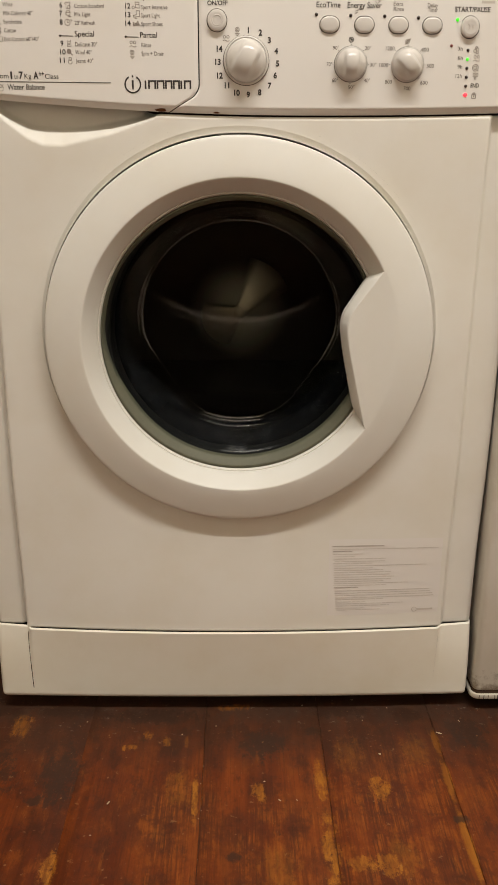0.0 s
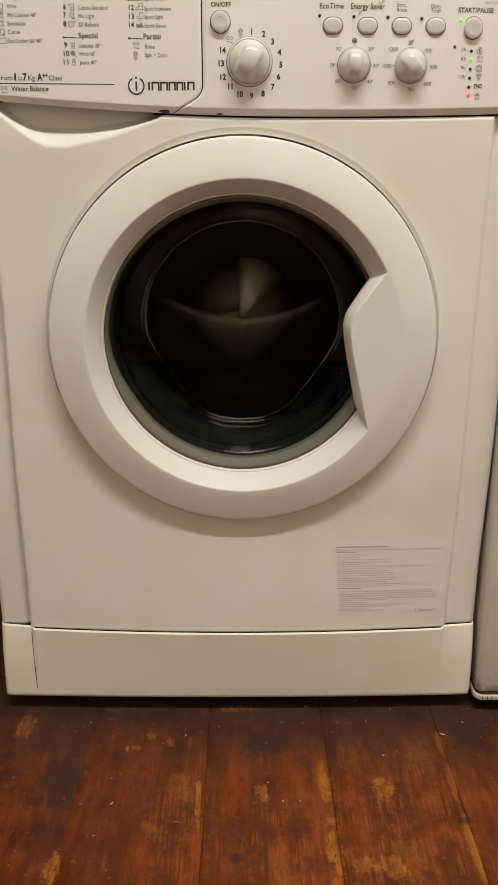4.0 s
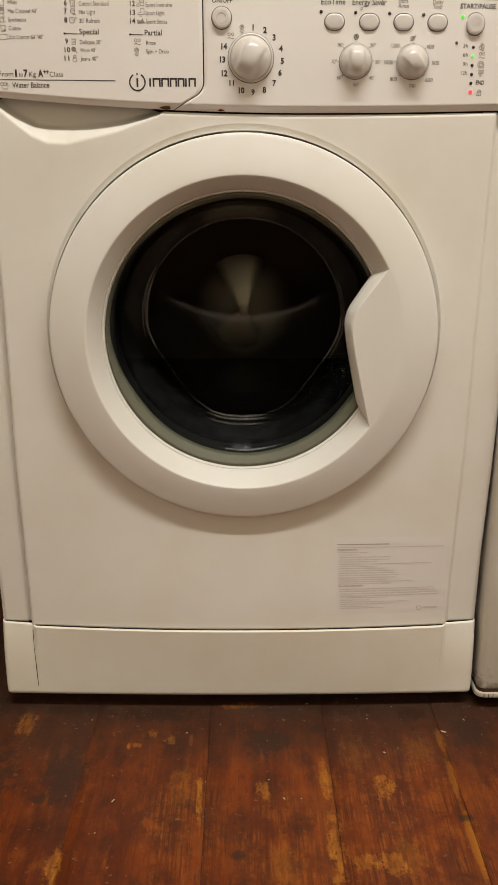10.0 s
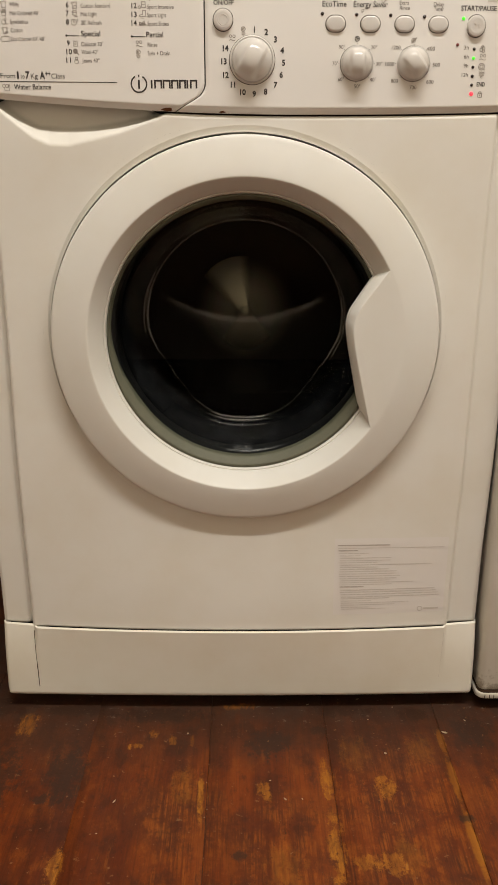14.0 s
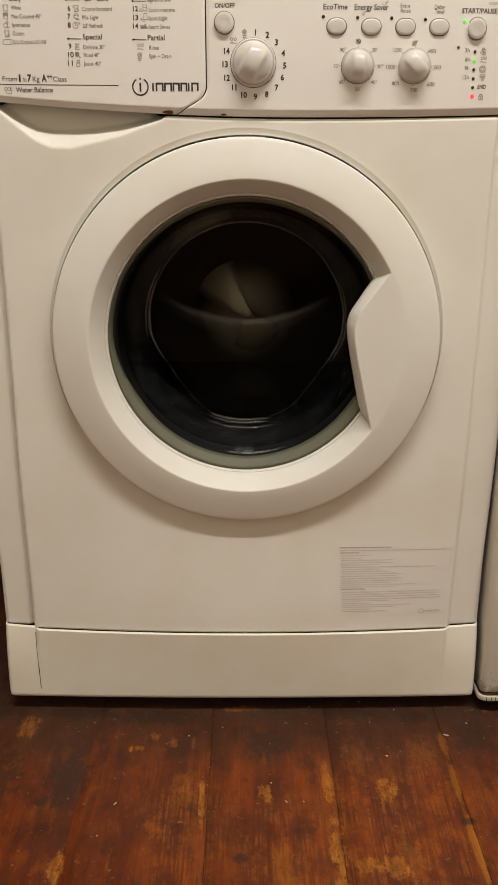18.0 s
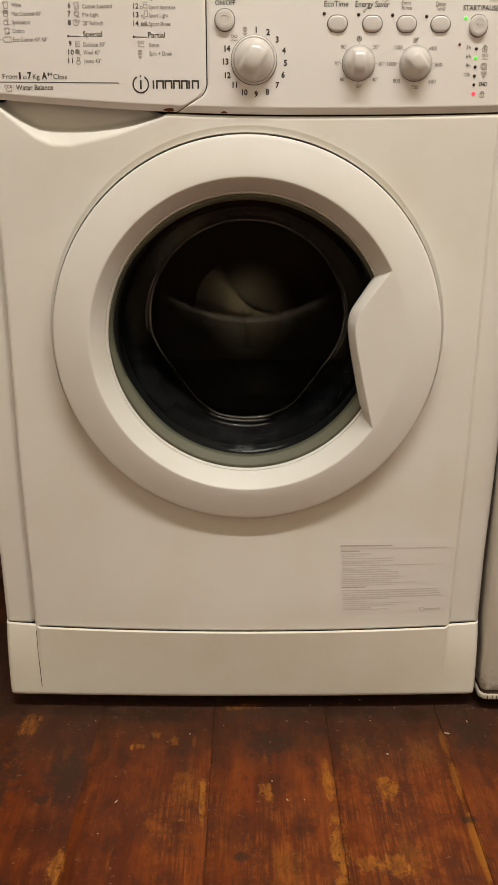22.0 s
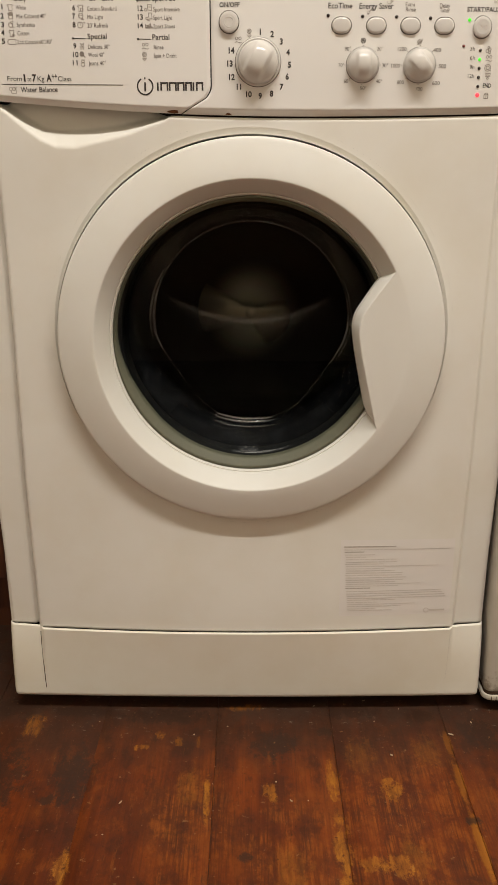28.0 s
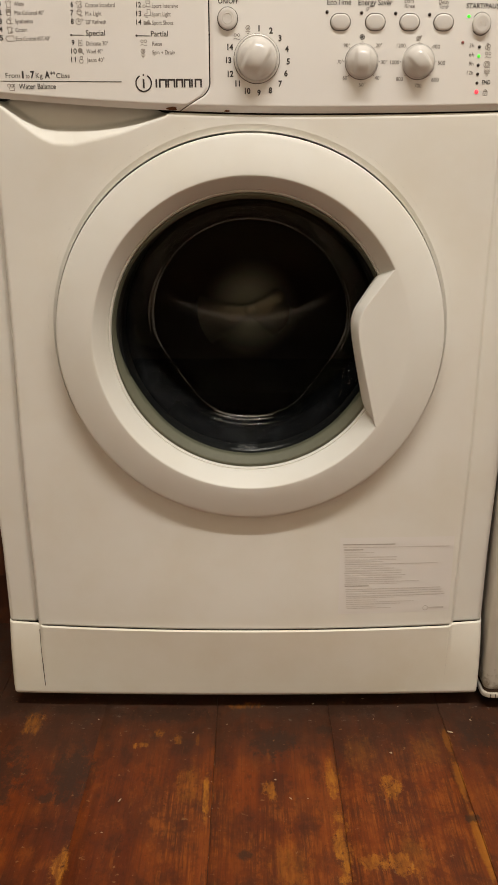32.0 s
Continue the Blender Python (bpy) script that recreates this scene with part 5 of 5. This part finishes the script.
def smear_place(u, v):
    """A dried trickle along the foot of the bowl."""
    a, y = radians(190 - 38 * u), 0.0070 + 0.030 * v
    r = float(np.interp(y, (0.01, 0.075, 0.115), (0.1373, 0.1268, 0.1193))) - 0.0008
    return (DX + r * math.sin(a), y, DZ + r * math.cos(a))


part("lime_smear", sheet(60, 16, smear_place), LIME_FILM, bowl, "pale dried lime along the glass")

# ---- neighbours ----
fridge = thing("fridge", "white fridge with rounded corner and rusty bottom trim", "fridge", at=(0.3005, -0.011, 0))


def bent_slab(x0, x1, y0, y1, z0, z1, r, bevel=0.0):
    """A block whose upright front corners are rounded."""
    pts = [(x1, y1), (x0, y1)]
    for k in range(9):
        a = radians(180 + 90 * k / 8)
        pts.append((x0 + r + r * math.cos(a), y0 + r + r * math.sin(a)))
    for k in range(9):
        a = radians(270 + 90 * k / 8)
        pts.append((x1 - r + r * math.cos(a), y0 + r + r * math.sin(a)))
    bm = bmesh.new()
    low, high = [bm.verts.new((x, y, z0)) for x, y in pts], [bm.verts.new((x, y, z1)) for x, y in pts]
    bm.faces.new(low)
    bm.faces.new(high[::-1])
    n = len(pts)
    for i in range(n):
        bm.faces.new((low[i], high[i], high[(i + 1) % n], low[(i + 1) % n]))
    bmesh.ops.recalc_face_normals(bm, faces=bm.faces[:])
    if bevel:
        bmesh.ops.bevel(bm, geom=[e for e in bm.edges if abs(e.verts[0].co.z - e.verts[1].co.z) < 1e-6], offset=bevel, segments=2, affect="EDGES", profile=0.5)
    me = bpy.data.meshes.new("slab")
    bm.to_mesh(me)
    bm.free()
    return sharp(me, 30)


part("fridge_door", bent_slab(0.002, 0.595, 0.001, 0.055, 0.0300, 0.84, 0.009, 0.003), FRIDGE_WHITE, fridge, "white enamel door with rust along its foot")
part("carcass", bent_slab(0.004, 0.593, 0.060, 0.58, 0.03, 0.85, 0.004), FRIDGE_WHITE, fridge)
part("door_seal", box(0.008, 0.588, 0.054, 0.061, 0.04, 0.83), RUBBER, fridge)
part("bottom_trim", bent_slab(0.0, 0.597, -0.001, 0.06, 0.0185, 0.0255, 0.012, 0.0015), CHROME_WHITE, fridge, "white plastic strip with dark nicks")
part("rust_line", bent_slab(0.003, 0.594, 0.002, 0.055, 0.0255, 0.0300, 0.009), SOIL, fridge)
for nick in (0.010, 0.016, 0.0215, 0.030, 0.0335, 0.047):
    part("nick", box(nick, nick + 0.0007, -0.0016, 0.0, 0.0195, 0.0248), SOIL, fridge)
for fx in (0.04, 0.55):
    for fy in (0.09, 0.52):
        part("foot", box(fx - 0.015, fx + 0.015, fy - 0.015, fy + 0.015, 0.0, 0.0305, 0.002, 1), RUBBER, fridge)

cupboard = thing("cupboard", "dark stained wooden cupboard side beside the washing machine", "cupboard", at=(-0.33, 0.17, 0))
part("side_board", box(-0.020, 0.0, 0.0, 0.43, 0.0, 0.86, 0.002, 1), DARK_WOOD, cupboard)
part("plinth", box(-0.60, -0.0205, 0.03, 0.045, 0.0, 0.09), DARK_WOOD, cupboard)
part("cupboard_door", box(-0.60, -0.0205, 0.0, 0.02, 0.095, 0.82, 0.003), DARK_WOOD, cupboard)
part("cupboard_top", box(-0.62, 0.004, -0.01, 0.44, 0.8605, 0.885, 0.003), DARK_WOOD, cupboard)
part("side_board", box(-0.62, -0.6005, 0.0, 0.43, 0.0, 0.86, 0.002, 1), DARK_WOOD, cupboard)

# ---- crumbs and lint ----
def crumb(x, y, length, turn, thick=0.0012):
    bm = bmesh.new()
    bmesh.ops.create_icosphere(bm, subdivisions=2, radius=1.0)
    rng = random.Random(int(x * 1e4) + 7)
    for v in bm.verts:
        k = 1 + rng.uniform(-0.25, 0.25)
        v.co = (v.co.x * length * 0.5 * k, v.co.y * thick * k, v.co.z * thick * 0.5 * k)
    ob = part("crumb", bm, CRUMB, None, smooth=True)
    ob.matrix_basis = pose(x, y, thick * 0.45, 0, 0, turn)
    tagged(ob, "tiny pale crumb lying on the floorboards", "crumb", "crumbs on the floor")


crumb(0.251, -0.054, 0.0072, -25, 0.0012)
crumb(0.172, -0.092, 0.0036, -20)
crumb(0.049, -0.166, 0.0042, -50, 0.0008)
crumb(0.068, -0.166, 0.0022, -60, 0.0006)
crumb(-0.140, -0.169, 0.0055, 60, 0.0009)
crumb(-0.152, -0.215, 0.0022, 10, 0.0007)
crumb(-0.187, -0.030, 0.0018, 0, 0.0008)
crumb(-0.066, -0.055, 0.0024, 70, 0.0009)
crumb(0.033, -0.137, 0.0022, 0, 0.0008)
crumb(0.195, -0.004, 0.0018, 40, 0.0007)
crumb(0.160, -0.029, 0.0018, 20, 0.0007)
crumb(0.152, 0.013, 0.0040, 15, 0.0008)
crumb(0.086, 0.002, 0.0035, 20, 0.0008)
crumb(0.282, -0.031, 0.0036, -60, 0.0009)
crumb(-0.025, -0.039, 0.0020, 0, 0.0007)
random.seed(3)
for k in range(6):
    crumb(-0.0385 + random.uniform(-0.002, 0.002), -0.10 - random.uniform(0, 0.17), random.uniform(0.0008, 0.0015), random.uniform(0, 180), 0.0004)


# ---- floorboards ----
EDGES = [-1.5, -1.325, -1.18, -1.04, -0.895, -0.75, -0.61, -0.47, -0.3245, -0.1815, -0.0380, 0.1048, 0.2470, 0.389, 0.531, 0.673, 0.815, 0.957, 1.1, 1.25]


def board(x0, x1, seed, tight=0.0):
    """One floorboard with worn round edges that wander a little."""
    rng = random.Random(seed)
    ph = rng.uniform(0, 6)
    section = [(0.0, -0.0017), (0.0001, -0.0009), (0.0002, -0.0003), (0.0005, 0.0)]
    k = len(section)

    def at(u, v):
        y = Y0 + 0.001 + (Y1 - Y0 - 0.002) * v
        i = round(u * (2 * k + 3))
        w0 = x0 + 0.0004 - tight + 0.0003 * math.sin(9 * y + ph) + 0.0003 * noise.noise(Vector((y * 45, ph, 1)))
        w1 = x1 - 0.0004 + 0.0003 * math.sin(11 * y + ph) + 0.0003 * noise.noise(Vector((y * 50, ph, 7)))
        if i < k:
            return (w0 + section[i][0], y, section[i][1])
        if i >= k + 4:
            d, z = section[2 * k + 3 - i]
            return (w1 - d, y, z)
        f = (i - k + 1) / 5
        return (w0 + 0.0005 + (w1 - w0 - 0.0010) * f, y, -0.0004 * math.sin(math.pi * f))

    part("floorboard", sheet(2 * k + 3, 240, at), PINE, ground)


for n, (a, b) in enumerate(zip(EDGES, EDGES[1:])):
    board(a, b, n, {9: 0.0017, 10: 0.0005}.get(n, 0.0006))


def motions():
    # one and a half turns a second
    rate, start_angle = 544.5, 49.0
    rows = [(0.125 * k, pose(*AXIS, 0, start_angle - rate * 0.125 * k, 0)) for k in range(257)]
    walk(drum, rows)


motions()
